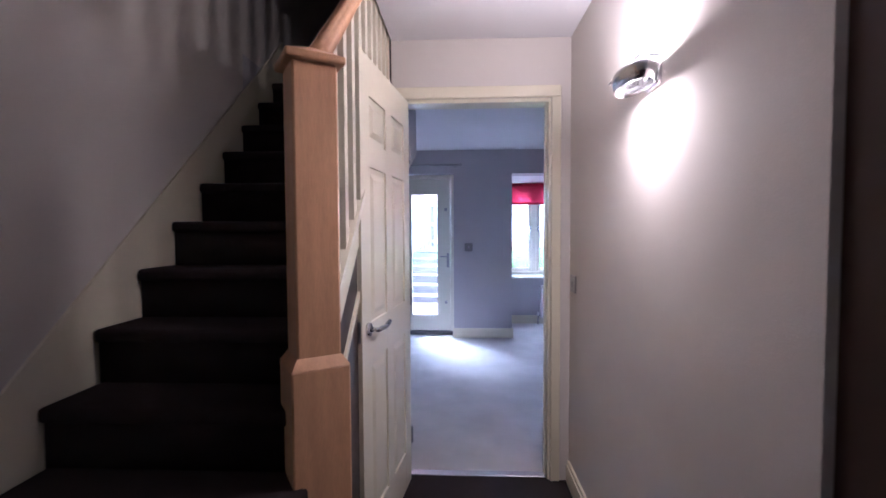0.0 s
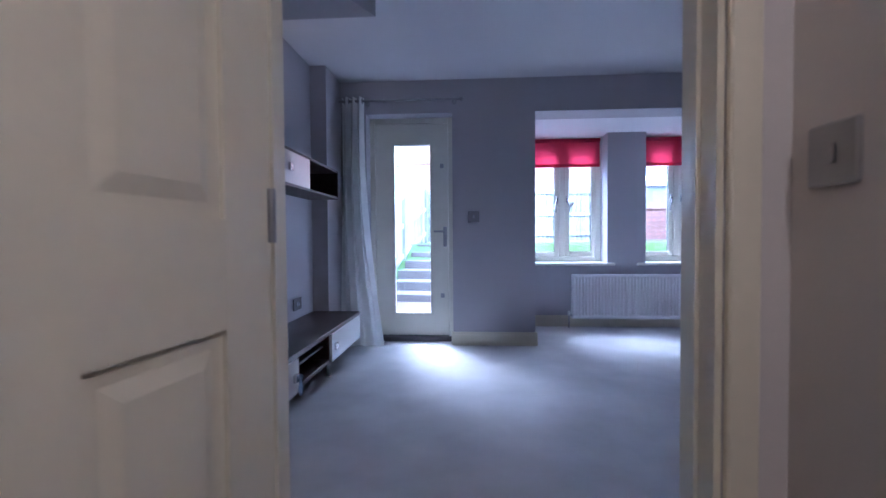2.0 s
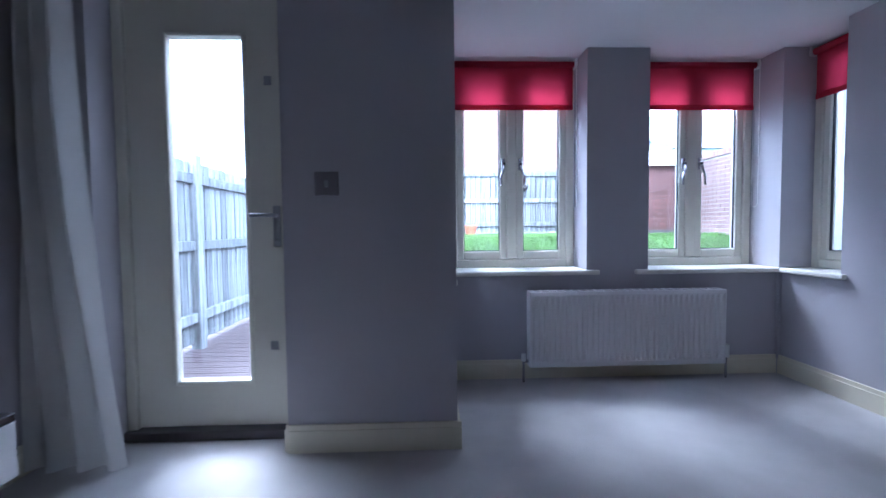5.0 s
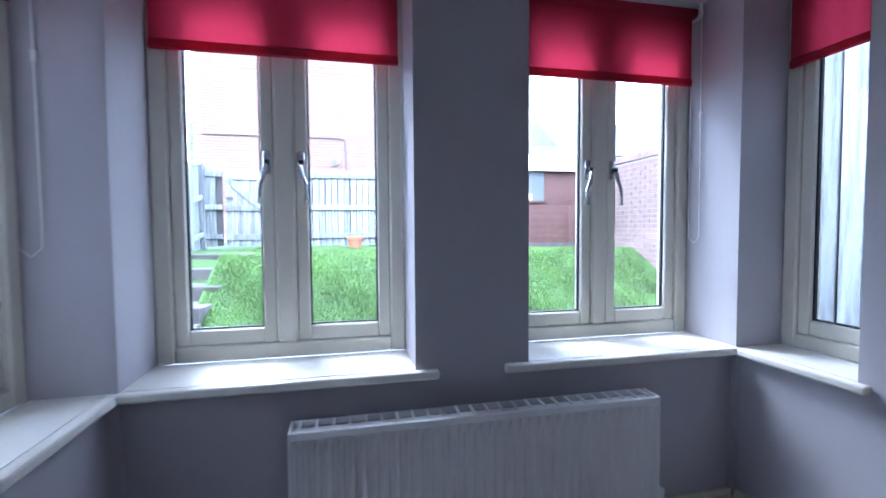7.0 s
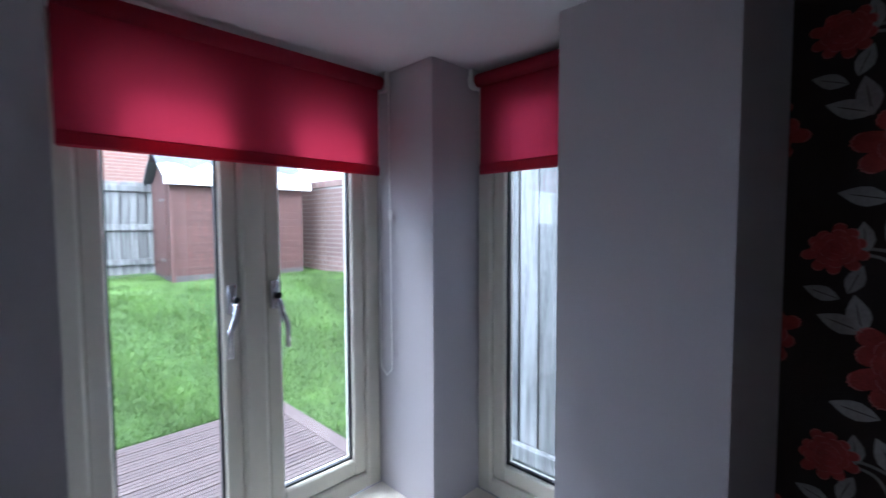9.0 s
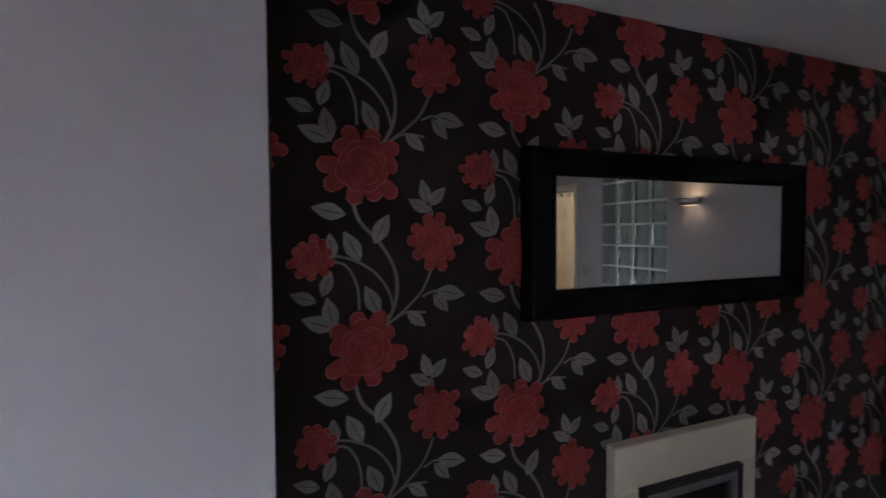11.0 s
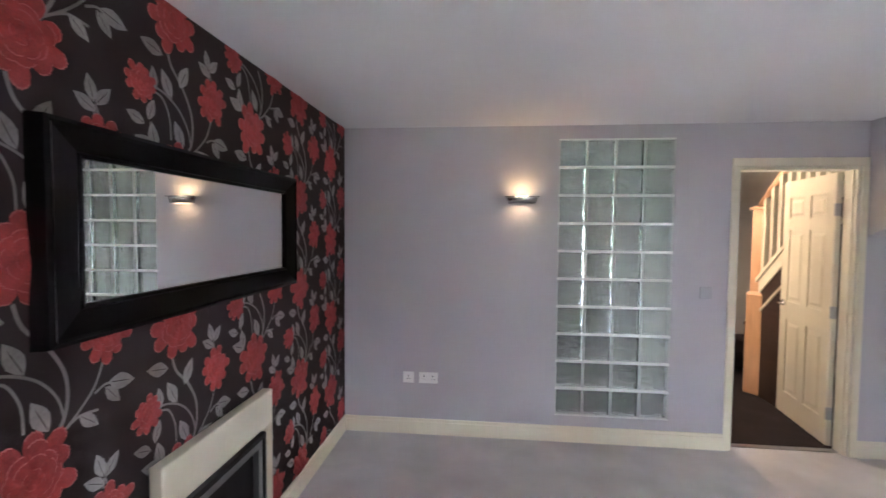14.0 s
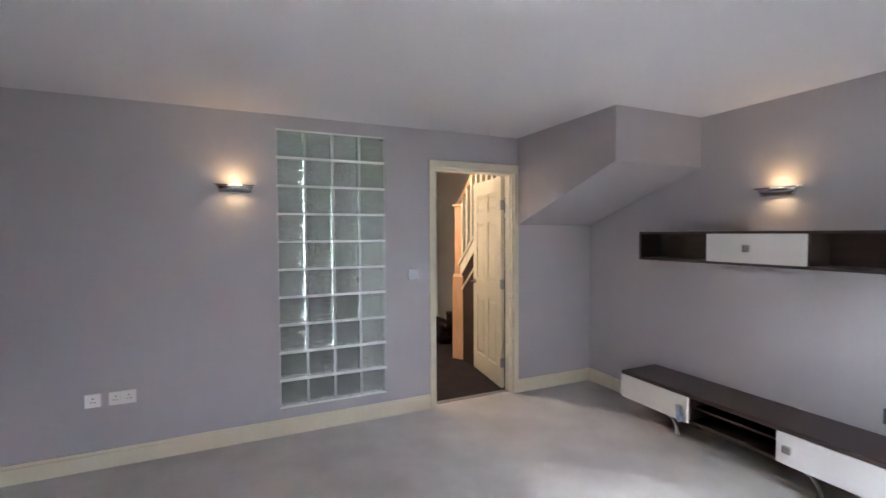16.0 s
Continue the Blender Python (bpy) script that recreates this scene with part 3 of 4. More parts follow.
newel = thing("newel_post", "square beech newel post with a pyramid cap", "newel post", -0.122, -1.255, 0, 33)
bm = bmesh.new()
box(bm, -0.06, 0.06, -0.06, 0.06, 0.98, 1.80, 0.005)
part("shaft", bm, beech, newel)
bm = bmesh.new()
box(bm, -0.08, 0.08, -0.08, 0.08, 0, 0.98, 0.005)
lip = bmesh.ops.create_cone(bm, cap_ends=False, segments=4, radius1=0.113, radius2=0.086, depth=0.03, matrix=pose(0, 0, 0.994, 0, 0, 45))
part("base_block", bm, beech, newel)
bm = bmesh.new()
box(bm, -0.08, 0.08, -0.08, 0.08, 1.80, 1.822, 0.006, seg=2)
bmesh.ops.create_cone(bm, cap_ends=True, segments=4, radius1=0.106, radius2=0.01, depth=0.035, matrix=pose(0, 0, 1.839, 0, 0, 45))
part("cap", bm, beech, newel)


def panel_door(name, label, w, h, m, mat):
    """A six-panel moulded door; x runs from the hinge, y is its thickness."""
    d = structure(new(name), label, "door")
    d.matrix_basis = m
    t = 0.018
    xs = (0, 0.105, w / 2 - 0.045, w / 2 + 0.045, w - 0.105, w)
    zs = (0.008, 0.2, 0.83, 0.99, 1.60, 1.70, 1.875, h)
    bm = bmesh.new()
    box(bm, xs[0], xs[1], -t, t, zs[0], h)
    box(bm, xs[4], xs[5], -t, t, zs[0], h)
    box(bm, xs[2], xs[3], -t, t, zs[1], zs[6])
    for a, b in ((0, 1), (2, 3), (4, 5), (6, 7)):
        box(bm, xs[1], xs[4], -t + 0.0004, t - 0.0004, zs[a], zs[b])
    leaf = part("door_leaf", bm, mat, d)
    for x0, x1 in ((xs[1], xs[2]), (xs[3], xs[4])):
        for z0, z1 in ((zs[1], zs[2]), (zs[3], zs[4]), (zs[5], zs[6])):
            bm = bmesh.new()
            box(bm, x0, x1, -0.009, 0.009, z0, z1)
            for sgn in (-1, 1):
                o = [(x0 + 0.022, z0 + 0.022), (x1 - 0.022, z0 + 0.022), (x1 - 0.022, z1 - 0.022), (x0 + 0.022, z1 - 0.022)]
                i_ = [(x0 + 0.045, z0 + 0.045), (x1 - 0.045, z0 + 0.045), (x1 - 0.045, z1 - 0.045), (x0 + 0.045, z1 - 0.045)]
                a = [bm.verts.new((p[0], sgn * 0.0091, p[1])) for p in o]
                b = [bm.verts.new((p[0], sgn * 0.0165, p[1])) for p in i_]
                bm.faces.new(b)
                for q in range(4):
                    bm.faces.new((a[q], a[(q + 1) % 4], b[(q + 1) % 4], b[q]))
            bmesh.ops.recalc_face_normals(bm, faces=bm.faces[:])
            part("panel", bm, mat, leaf)
    for sgn in (-1, 1):
        bm = bmesh.new()
        hx = w - 0.06
        rod(bm, (hx, sgn * t, 0.97), (hx, sgn * (t + 0.012), 0.97), 0.026, 20)
        tube(bm, [(hx, sgn * (t + 0.01), 0.97), (hx, sgn * (t + 0.045), 0.97), (hx - 0.02, sgn * (t + 0.052), 0.973), (hx - 0.07, sgn * (t + 0.052), 0.968), (hx - 0.12, sgn * (t + 0.052), 0.98)], 0.0095, 10)
        part("handle", bm, chrome, leaf, "chrome lever handle on a round rose", True)
    boxes("latch_plate", steel, (w - 0.001, w + 0.002, -0.012, 0.012, 0.93, 1.01), parent=leaf)
    for z in (0.25, 1.0, 1.75):
        bm = bmesh.new()
        rod(bm, (-0.006, t + 0.004, z - 0.045), (-0.006, t + 0.004, z + 0.045), 0.007)
        box(bm, -0.012, 0.0, -0.012, t, z - 0.045, z + 0.045)
        part("hinge", bm, steel, d, "metal butt hinge")
    return d


panel_door("door_2", "cream six-panel hall door standing open", 0.725, 2.02, pose(0.004, -0.142, 0, 0, 0, -97.5), cream_gloss)
dark = material("dark_stained_door", (0.045, 0.022, 0.017), 0.5, var=0.25, scale=4, stretch=(6, 6, 0.7))
dd = structure(boxes("door_3", dark, (HR + 0.02, HR + 0.06, -2.75, -1.77, 0, 2.05)), "dark brown stained door off the hall", "door")


def wall_lamp(x, y, z, rz, label, watts, tint=(1.0, 0.62, 0.28)):
    """A chrome oval up-and-down wall light; local -y faces the room."""
    lamp = thing("wall_lamp", label, "wall lamp", x, y, z, rz, group="chrome oval wall lamps")
    bm = bmesh.new()
    n = 28
    ring = []
    for i in range(n):
        a = 6.2832 * i / n
        c, s_ = math.cos(a), math.sin(a)
        ring.append([bm.verts.new((0.115 * c * k, -0.065 + 0.052 * s_ * k, zz)) for k, zz in ((0.86, -0.035), (1.0, 0.006), (0.965, 0.012), (0.82, -0.033))])
    for i in range(n):
        a, b = ring[i], ring[(i + 1) % n]
        for q in range(4):
            bm.faces.new((a[q], b[q], b[(q + 1) % 4], a[(q + 1) % 4]))
    bmesh.ops.recalc_face_normals(bm, faces=bm.faces[:])
    part("shade", bm, chrome, lamp, "polished chrome oval shade", True)
    bm = bmesh.new()
    box(bm, -0.045, 0.045, -0.016, 0, -0.035, 0.03, 0.005)
    box(bm, -0.012, 0.012, -0.03, -0.012, -0.012, 0.01)
    part("back_plate", bm, chrome, lamp)
    bm = bmesh.new()
    rod(bm, (-0.045, -0.062, 0.004), (0.045, -0.062, 0.004), 0.011, 12)
    tubeg = part("bulb", bm, lamp_glass, lamp, "lit halogen tube", True)
    tubeg.visible_shadow = False
    bm = bmesh.new()
    box(bm, -0.125, 0.125, -0.10, -0.03, 0.013, 0.019, 0.002)
    gl = part("glass_plate", bm, pane_glass, lamp, "clear glass plate")
    gl.visible_shadow = False
    for dz, share, up in ((0.024, 0.7, True), (-0.04, 0.3, False)):
        p = lamp.matrix_basis @ Vector((0, -0.065, dz))
        lamp_throw(p.x, p.y, p.z, rz, watts * share, up, tint)


wall_lamp(2.285, 0, 1.81, 180, "chrome oval wall lamp lit beside the glass blocks", W_LIV)
wall_lamp(XL, 1.735, 1.75, 90, "chrome oval wall lamp lit above the floating shelf", W_LIV)
wall_lamp(HR, -1.14, 1.80, -90, "chrome oval wall lamp lit on the hall wall", W_HALL, (1.0, 0.74, 0.51))


def plate(name, label, cat, w, h, m, mat, rockers=1, sockets=0):
    """A faceplate; local -y faces the room."""
    p = thing(name, label, cat)
    p.matrix_basis = m
    boxes("plate", mat, (-w / 2, w / 2, -0.009, 0, -h / 2, h / 2), bevel=0.003, parent=p)
    for i in range(rockers):
        x = (i - (rockers - 1) / 2) * 0.03
        boxes("rocker", plastic_white if mat is plastic_white else steel, (x - 0.008, x + 0.008, -0.014, -0.008, -0.014, 0.014), bevel=0.002, parent=p)
    for i in range(sockets):
        x = (i - (sockets - 1) / 2) * 0.07
        boxes("slots", socket_dark, (x - 0.003, x + 0.003, -0.0095, -0.008, 0.008, 0.018), (x - 0.014, x - 0.006, -0.0095, -0.008, -0.012, -0.007), (x + 0.006, x + 0.014, -0.0095, -0.008, -0.012, -0.007), parent=p)
    return p


plate("light_switch", "satin metal light switch on the hall wall", "light switch", 0.088, 0.088, pose(HR, -0.21, 1.075, 0, 0, -90), steel)
plate("light_switch", "pale metal light switch beside the door frame", "light switch", 0.086, 0.086, pose(0.965, 0, 1.143, 0, 0, 180), steel)
plate("light_switch", "grey metal switch plate on the pier by the garden door", "light switch", 0.10, 0.10, pose(0.385, YN, 1.141, 0, 0, 0), brushed_grey)
plate("wall_socket", "white double socket low on the lilac wall", "socket", 0.146, 0.086, pose(2.97, 0, 0.44, 0, 0, 180), plastic_white, 2, 2)
plate("aerial_socket", "white single aerial socket beside the double socket", "socket", 0.086, 0.086, pose(3.125, 0, 0.44, 0, 0, 180), plastic_white, 0, 1)
plate("wall_socket", "dark metal double socket above the media unit", "socket", 0.146, 0.086, pose(XL, 2.33, 0.475, 0, 0, 90), dark_metal, 2, 2)

# ---- curtain and pole ----
pole = thing("curtain_pole", "slim white curtain pole above the garden door", "curtain pole")
bm = bmesh.new()
rod(bm, (-0.79, 2.985, 2.155), (0.27, 2.985, 2.155), 0.011, 12)
part("pole", bm, steel, pole, "", True)
bm = bmesh.new()
bmesh.ops.create_uvsphere(bm, u_segments=12, v_segments=8, radius=0.02, matrix=pose(0.285, 2.985, 2.155))
part("finial", bm, steel, pole)
for x in (-0.55, 0.22):
    bm = bmesh.new()
    rod(bm, (x, 2.985, 2.15), (x, YN, 2.15), 0.007, 8)
    rod(bm, (x, YN - 0.008, 2.15), (x, YN, 2.15), 0.022, 14)
    part("bracket", bm, steel, pole)
cur = thing("curtain", "pale ribbed curtain with eyelets drawn to one side", "curtain")
bm = bmesh.new()
cols, rows_ = 72, 30
grid = []
for j in range(rows_ + 1):
    f = j / rows_
    z = 2.185 - f * 2.17
    w = 0.19 + 0.19 * f ** 1.6 - 0.02 * math.sin(f * 3.1)
    x0 = -0.76 - 0.02 * f
    row = []
    for i in range(cols + 1):
        u = i / cols
        amp = 0.036 + 0.014 * math.sin(f * 4)
        row.append(bm.verts.new((x0 + u * w, 2.983 + amp * math.sin(u * 20.0 + 0.6 * math.sin(f * 5)) - 0.03 * f, z)))
    grid.append(row)
for j in range(rows_):
    for i in range(cols):
        bm.faces.new((grid[j][i], grid[j][i + 1], grid[j + 1][i + 1], grid[j + 1][i]))
cl = part("cloth", bm, curtain_cloth, cur, "", True)
for i in range(5):
    bm = bmesh.new()
    x = -0.74 + i * 0.04
    q = [(x, 2.985 + 0.02 * math.cos(a * 0.6283), 2.155 + 0.02 * math.sin(a * 0.6283)) for a in range(11)]
    tube(bm, q, 0.004, 6)
    part("eyelet", bm, steel, cur)

# ---- media unit and floating shelf ----
tv = thing("media_unit", "long low dark walnut media unit with white drawers", "media unit", XL + 0.004, 0.79, 0)
D = 0.387
bm = bmesh.new()
box(bm, 0, D, 0, 1.866, 0.342, 0.369, 0.003)
part("top", bm, walnut, tv)
bm = bmesh.new()
box(bm, 0, D - 0.02, 0.02, 1.846, 0.155, 0.177, 0.002)
part("bottom", bm, walnut, tv)
for y0 in (0, 0.575, 1.14, 1.846):
    boxes("upright", walnut, (0.002, D - 0.022, y0, y0 + 0.02, 0.177, 0.342), parent=tv)
boxes("back", walnut, (0, 0.012, 0.02, 1.846, 0.177, 0.342), parent=tv)
boxes("inner_shelf", walnut, (0.012, D - 0.06, 0.595, 1.14, 0.255, 0.267), parent=tv)
for y0, y1, hy in ((0.0, 0.588, 0.53), (1.145, 1.866, 1.205)):
    dr = boxes("drawer_front", white_laminate, (D - 0.02, D, y0, y1, 0.158, 0.341), bevel=0.003, parent=tv, label="white gloss drawer front")
    bm = bmesh.new()
    box(bm, D, D + 0.018, hy - 0.022, hy + 0.022, 0.228, 0.272, 0.003)
    part("handle", bm, chrome, dr, "square chrome knob")
for y0 in (0.43, 1.315):
    for xx in (0.06, D - 0.09):
        bm = bmesh.new()
        tube(bm, [(xx, y0 - 0.16, 0.155), (xx, y0 - 0.09, 0.143), (xx, y0 - 0.03, 0.115), (xx, y0 + 0.005, 0.06), (xx, y0 + 0.012, 0.012)], 0.012, 8)
        part("leg", bm, steel, tv, "curved metal leg", True)
    for xx in (0.06, D - 0.09):
        boxes("foot", chrome, (xx - 0.016, xx + 0.016, y0 - 0.006, y0 + 0.03, 0, 0.014), bevel=0.003, parent=tv)

tag = thing("cloth_tag", "small blue and white cloth tag hanging from the drawer knob", "tag")
bm = bmesh.new()
rows_t = []
for q in range(7):
    zt = 0.262 - q * 0.017
    wt = 0.012 + 0.014 * math.sin(q * 0.5)
    rows_t.append([bm.verts.new((XL + 0.004 + D + 0.024 + 0.004 * math.sin(q * 1.3 + a), 1.335 + a * wt, zt)) for a in (-1, 0, 1)])
for a, b in zip(rows_t, rows_t[1:]):
    for q in range(2):
        bm.faces.new((a[q], a[q + 1], b[q + 1], b[q]))
ext = bmesh.ops.extrude_face_region(bm, geom=bm.faces[:])
bmesh.ops.translate(bm, vec=(0.003, 0, 0), verts=[v for v in ext["geom"] if isinstance(v, bmesh.types.BMVert)])
bmesh.ops.recalc_face_normals(bm, faces=bm.faces[:])
part("cloth", bm, tag_blue, tag, "", True)
bm = bmesh.new()
tube(bm, [(XL + 0.004 + D + 0.02, 1.342, 0.25), (XL + 0.004 + D + 0.026, 1.336, 0.268), (XL + 0.004 + D + 0.02, 1.298, 0.27)], 0.002, 6)
part("loop", bm, tag_blue, tag)

sh = thing("floating_shelf", "dark walnut floating wall shelf with a white door", "wall shelf", XL, 0.819, 1.267)
D2 = 0.24
for z0, z1, nm in ((0, 0.018, "bottom"), (0.206, 0.224, "top")):
    boxes(nm, walnut, (0, D2, 0, 1.797, z0, z1), bevel=0.002, parent=sh)
for y0 in (0, 0.56, 1.165, 1.779):
    boxes("upright", walnut, (0.001, D2 - (0.001 if y0 in (0, 1.779) else 0.02), y0, y0 + 0.018, 0.018, 0.206), parent=sh)
boxes("back", walnut, (0.001, 0.01, 0.018, 1.779, 0.018, 0.206), parent=sh)
dr = boxes("shelf_door", white_laminate, (D2 - 0.018, D2, 0.57, 1.173, 0.016, 0.209), bevel=0.003, parent=sh, label="white gloss flap door")
boxes("handle", chrome, (D2, D2 + 0.016, 0.82, 0.865, 0.09, 0.135), bevel=0.003, parent=dr, label="square chrome knob")

# ---- low cabinet in the corner ----
cab = thing("low_cabinet", "low dark walnut cabinet with open shelves and a white drawer", "cabinet", 3.28, 2.42, 0)
CW, CD, CH = 0.70, 0.33, 0.54
boxes("top", walnut, (0, CD, 0, CW, CH - 0.025, CH), bevel=0.003, parent=cab)
boxes("bottom", walnut, (0.012, CD, 0.02, CW - 0.02, 0.17, 0.19), bevel=0.002, parent=cab)
for y0 in (0, CW - 0.02):
    boxes("side", walnut, (0, CD, y0, y0 + 0.02, 0.03, CH - 0.025), bevel=0.002, parent=cab)
boxes("shelf", walnut, (0.02, CD - 0.012, 0.02, CW - 0.02, 0.345, 0.36), parent=cab)
boxes("back", walnut, (CD - 0.012, CD - 0.002, 0.02, CW - 0.02, 0.03, CH - 0.025), parent=cab)
boxes("drawer_front", white_laminate, (-0.008, 0.01, 0.022, CW - 0.022, 0.04, 0.168), bevel=0.003, parent=cab, label="white gloss drawer front")
for x0, y0 in ((0.02, 0.02), (0.02, CW - 0.05), (CD - 0.05, 0.02), (CD - 0.05, CW - 0.05)):
    boxes("foot", steel, (x0, x0 + 0.03, y0, y0 + 0.03, 0, 0.03), parent=cab)

# ---- radiator ----
rad = thing("radiator", "white ribbed panel radiator under the bay windows", "radiator", 1.417, 3.82, 0.10)
W, H = 1.215, 0.461
bm = bmesh.new()
ribs = 36
pts = []
for i in range(ribs * 4 + 1):
    x = 0.012 + (W - 0.024) * i / (ribs * 4)
    pts.append((x, 0.0 if i % 4 in (0, 1) else 0.009))
lo = [bm.verts.new((x, y, 0.02)) for x, y in pts]
lo2 = [bm.verts.new((x, y, 0.045)) for x, y in pts]
hi2 = [bm.verts.new((x, y, H - 0.05)) for x, y in pts]
flat = [bm.verts.new((x, 0.0, H - 0.025)) for x, y in pts]
flat0 = [bm.verts.new((x, 0.0, 0.03)) for x, y in pts]
for i in range(len(pts) - 1):
    bm.faces.new((lo2[i], lo2[i + 1], hi2[i + 1], hi2[i]))
    bm.faces.new((hi2[i], hi2[i + 1], flat[i + 1], flat[i]))
    bm.faces.new((flat0[i], flat0[i + 1], lo2[i + 1], lo2[i]))
bmesh.ops.delete(bm, geom=lo, context="VERTS")
box(bm, 0.01, W - 0.01, 0.0102, 0.075, 0.02, H - 0.02)
box(bm, 0.01, W - 0.01, -0.001, 0.01, 0.0, 0.031, 0.003)
part("panel", bm, rad_paint, rad)
bm = bmesh.new()
for x0 in (0, W - 0.012):
    boxes("side_cover", rad_paint, (x0, x0 + 0.012, -0.004, 0.085, 0, H), bevel=0.003, parent=rad)
bm.free()
bm = bmesh.new()
box(bm, 0.001, W - 0.001, -0.004, 0.006, H - 0.026, H, 0.003)
box(bm, 0.001, W - 0.001, 0.079, 0.085, H - 0.02, H, 0.002)
for i in range(25):
    x = 0.03 + i * (W - 0.06) / 24
    box(bm, x - 0.004, x + 0.004, 0.006, 0.079, H - 0.006, H - 0.001)
part("grille", bm, rad_paint, rad, "white slotted top grille")
for x0 in (0.2, W - 0.23):
    boxes("bracket", rad_paint, (x0, x0 + 0.03, 0.075, 0.118, 0.05, 0.36), parent=rad)
for x, d in ((-0.03, 1), (W + 0.03, -1)):
    bm = bmesh.new()
    rod(bm, (x, 0.04, -0.10), (x, 0.04, 0.05), 0.0075)
    rod(bm, (x, 0.04, 0.03), (x + d * 0.045, 0.04, 0.03), 0.01)
    v_ = part("pipe", bm, chrome, rad, "", True)
    bm = bmesh.new()
    rod(bm, (x, 0.04, 0.03), (x, 0.04, 0.11 if d < 0 else 0.075), 0.019 if d < 0 else 0.014, 14)
    part("valve_cap", bm, plastic_white, v_, "white valve cap")

# ---- mirror and fireplace ----
mir = thing("wall_mirror", "long mirror in a wide sloping black frame", "mirror")
MY0, MY1, MZ0, MZ1 = 0.975, 2.385, 1.272, 1.855
IY0, IY1, IZ0, IZ1 = 1.095, 2.265, 1.374, 1.76
bm = bmesh.new()
rings = [(XR, MY0, MY1, MZ0, MZ1), (XR - 0.05, MY0 + 0.004, MY1 - 0.004, MZ0 + 0.004, MZ1 - 0.004), (XR - 0.056, MY0 + 0.016, MY1 - 0.016, MZ0 + 0.016, MZ1 - 0.016),
         (XR - 0.05, MY0 + 0.024, MY1 - 0.024, MZ0 + 0.024, MZ1 - 0.024), (XR - 0.034, IY0 - 0.016, IY1 + 0.016, IZ0 - 0.016, IZ1 + 0.016), (XR - 0.039, IY0 - 0.01, IY1 + 0.01, IZ0 - 0.01, IZ1 + 0.01),
         (XR - 0.035, IY0, IY1, IZ0, IZ1), (XR - 0.026, IY0, IY1, IZ0, IZ1)]
rv = [[bm.verts.new((x, y, z)) for y, z in ((a, c), (b, c), (b, d), (a, d))] for x, a, b, c, d in rings]
for a, b in zip(rv, rv[1:]):
    for q in range(4):
        bm.faces.new((a[q], a[(q + 1) % 4], b[(q + 1) % 4], b[q]))
bmesh.ops.recalc_face_normals(bm, faces=bm.faces[:])
part("frame", bm, black_lacquer, mir)
boxes("mirror_glass", mirror_glass, (XR - 0.027, XR - 0.021, IY0 - 0.002, IY1 + 0.002, IZ0 - 0.002, IZ1 + 0.002), parent=mir, label="silvered mirror glass")

fire = thing("fireplace", "cream fire surround with a black inset electric fire", "fireplace")
FY0, FY1, FZ = 1.27, 2.02, 0.785
boxes("jamb", cream_gloss, (XR - 0.05, XR, FY0, FY0 + 0.115, 0, FZ - 0.171), bevel=0.004, parent=fire)
boxes("jamb", cream_gloss, (XR - 0.05, XR, FY1 - 0.115, FY1, 0, FZ - 0.171), bevel=0.004, parent=fire)
boxes("header", cream_gloss, (XR - 0.05, XR, FY0, FY1, FZ - 0.17, FZ), bevel=0.004, parent=fire)
a0, a1, az = FY0 + 0.115, FY1 - 0.115, FZ - 0.17
boxes("outer_trim", black_iron, (XR - 0.075, XR - 0.02, a0 - 0.005, a0 + 0.02, 0, az + 0.005), (XR - 0.075, XR - 0.02, a1 - 0.02, a1 + 0.005, 0, az + 0.005), (XR - 0.0755, XR - 0.02, a0 - 0.005, a1 + 0.005, az - 0.02, az + 0.005), bevel=0.003, parent=fire)
boxes("inner_trim", steel, (XR - 0.07, XR - 0.02, a0 + 0.02, a0 + 0.055, 0.02, az - 0.02), (XR - 0.07, XR - 0.02, a1 - 0.055, a1 - 0.02, 0.02, az - 0.02), (XR - 0.0705, XR - 0.02, a0 + 0.02, a1 - 0.02, az - 0.055, az - 0.02), bevel=0.003, parent=fire, label="satin metal inner trim")
boxes("fire_box", black_iron, (XR - 0.04, XR - 0.001, a0 + 0.05, a1 - 0.05, 0.0, az - 0.05), parent=fire)
bm = bmesh.new()
for i in range(9):
    rod(bm, (XR - 0.06, a0 + 0.08 + i * 0.045, 0.02), (XR - 0.06, a0 + 0.08 + i * 0.045, 0.16), 0.006, 8)
part("grate", bm, black_iron, fire)


# ---- wallpaper motifs ----
def petal(bm, r0, r1, w, ang, lift):
    """One petal with a raised middle and a pale rim."""
    ca, sa = math.cos(ang), math.sin(ang)
    d = r1 - r0
    half = [(0.0, 0.2), (0.3, 0.46), (0.62, 0.56), (0.84, 0.5), (0.95, 0.34), (0.97, 0.2), (1.03, 0.1)]
    ol = [(r0 + d * a, -w * b) for a, b in half] + [(r0 + d * 0.98, 0)] + [(r0 + d * a, w * b) for a, b in half[::-1]]
    def at(p, h):
        return bm.verts.new((-(h + lift), -(p[0] * ca - p[1] * sa), p[0] * sa + p[1] * ca))
    mid = at((r0 + (r1 - r0) * 0.55, 0), 0.004)
    ring = [at(p, 0.0007) for p in ol]
    for i in range(len(ring) - 1):
        bm.faces.new((mid, ring[i], ring[i + 1]))
    bm.faces.new((mid, ring[-1], ring[0]))
    for i in range(3, 11):
        o1, o2 = ol[i], ol[i + 1]
        q = [at(o1, 0.001), at(o2, 0.001), at((o2[0] * 0.965, o2[1] * 0.95), 0.0019), at((o1[0] * 0.965, o1[1] * 0.95), 0.0019)]
        bm.faces.new(q).material_index = 1


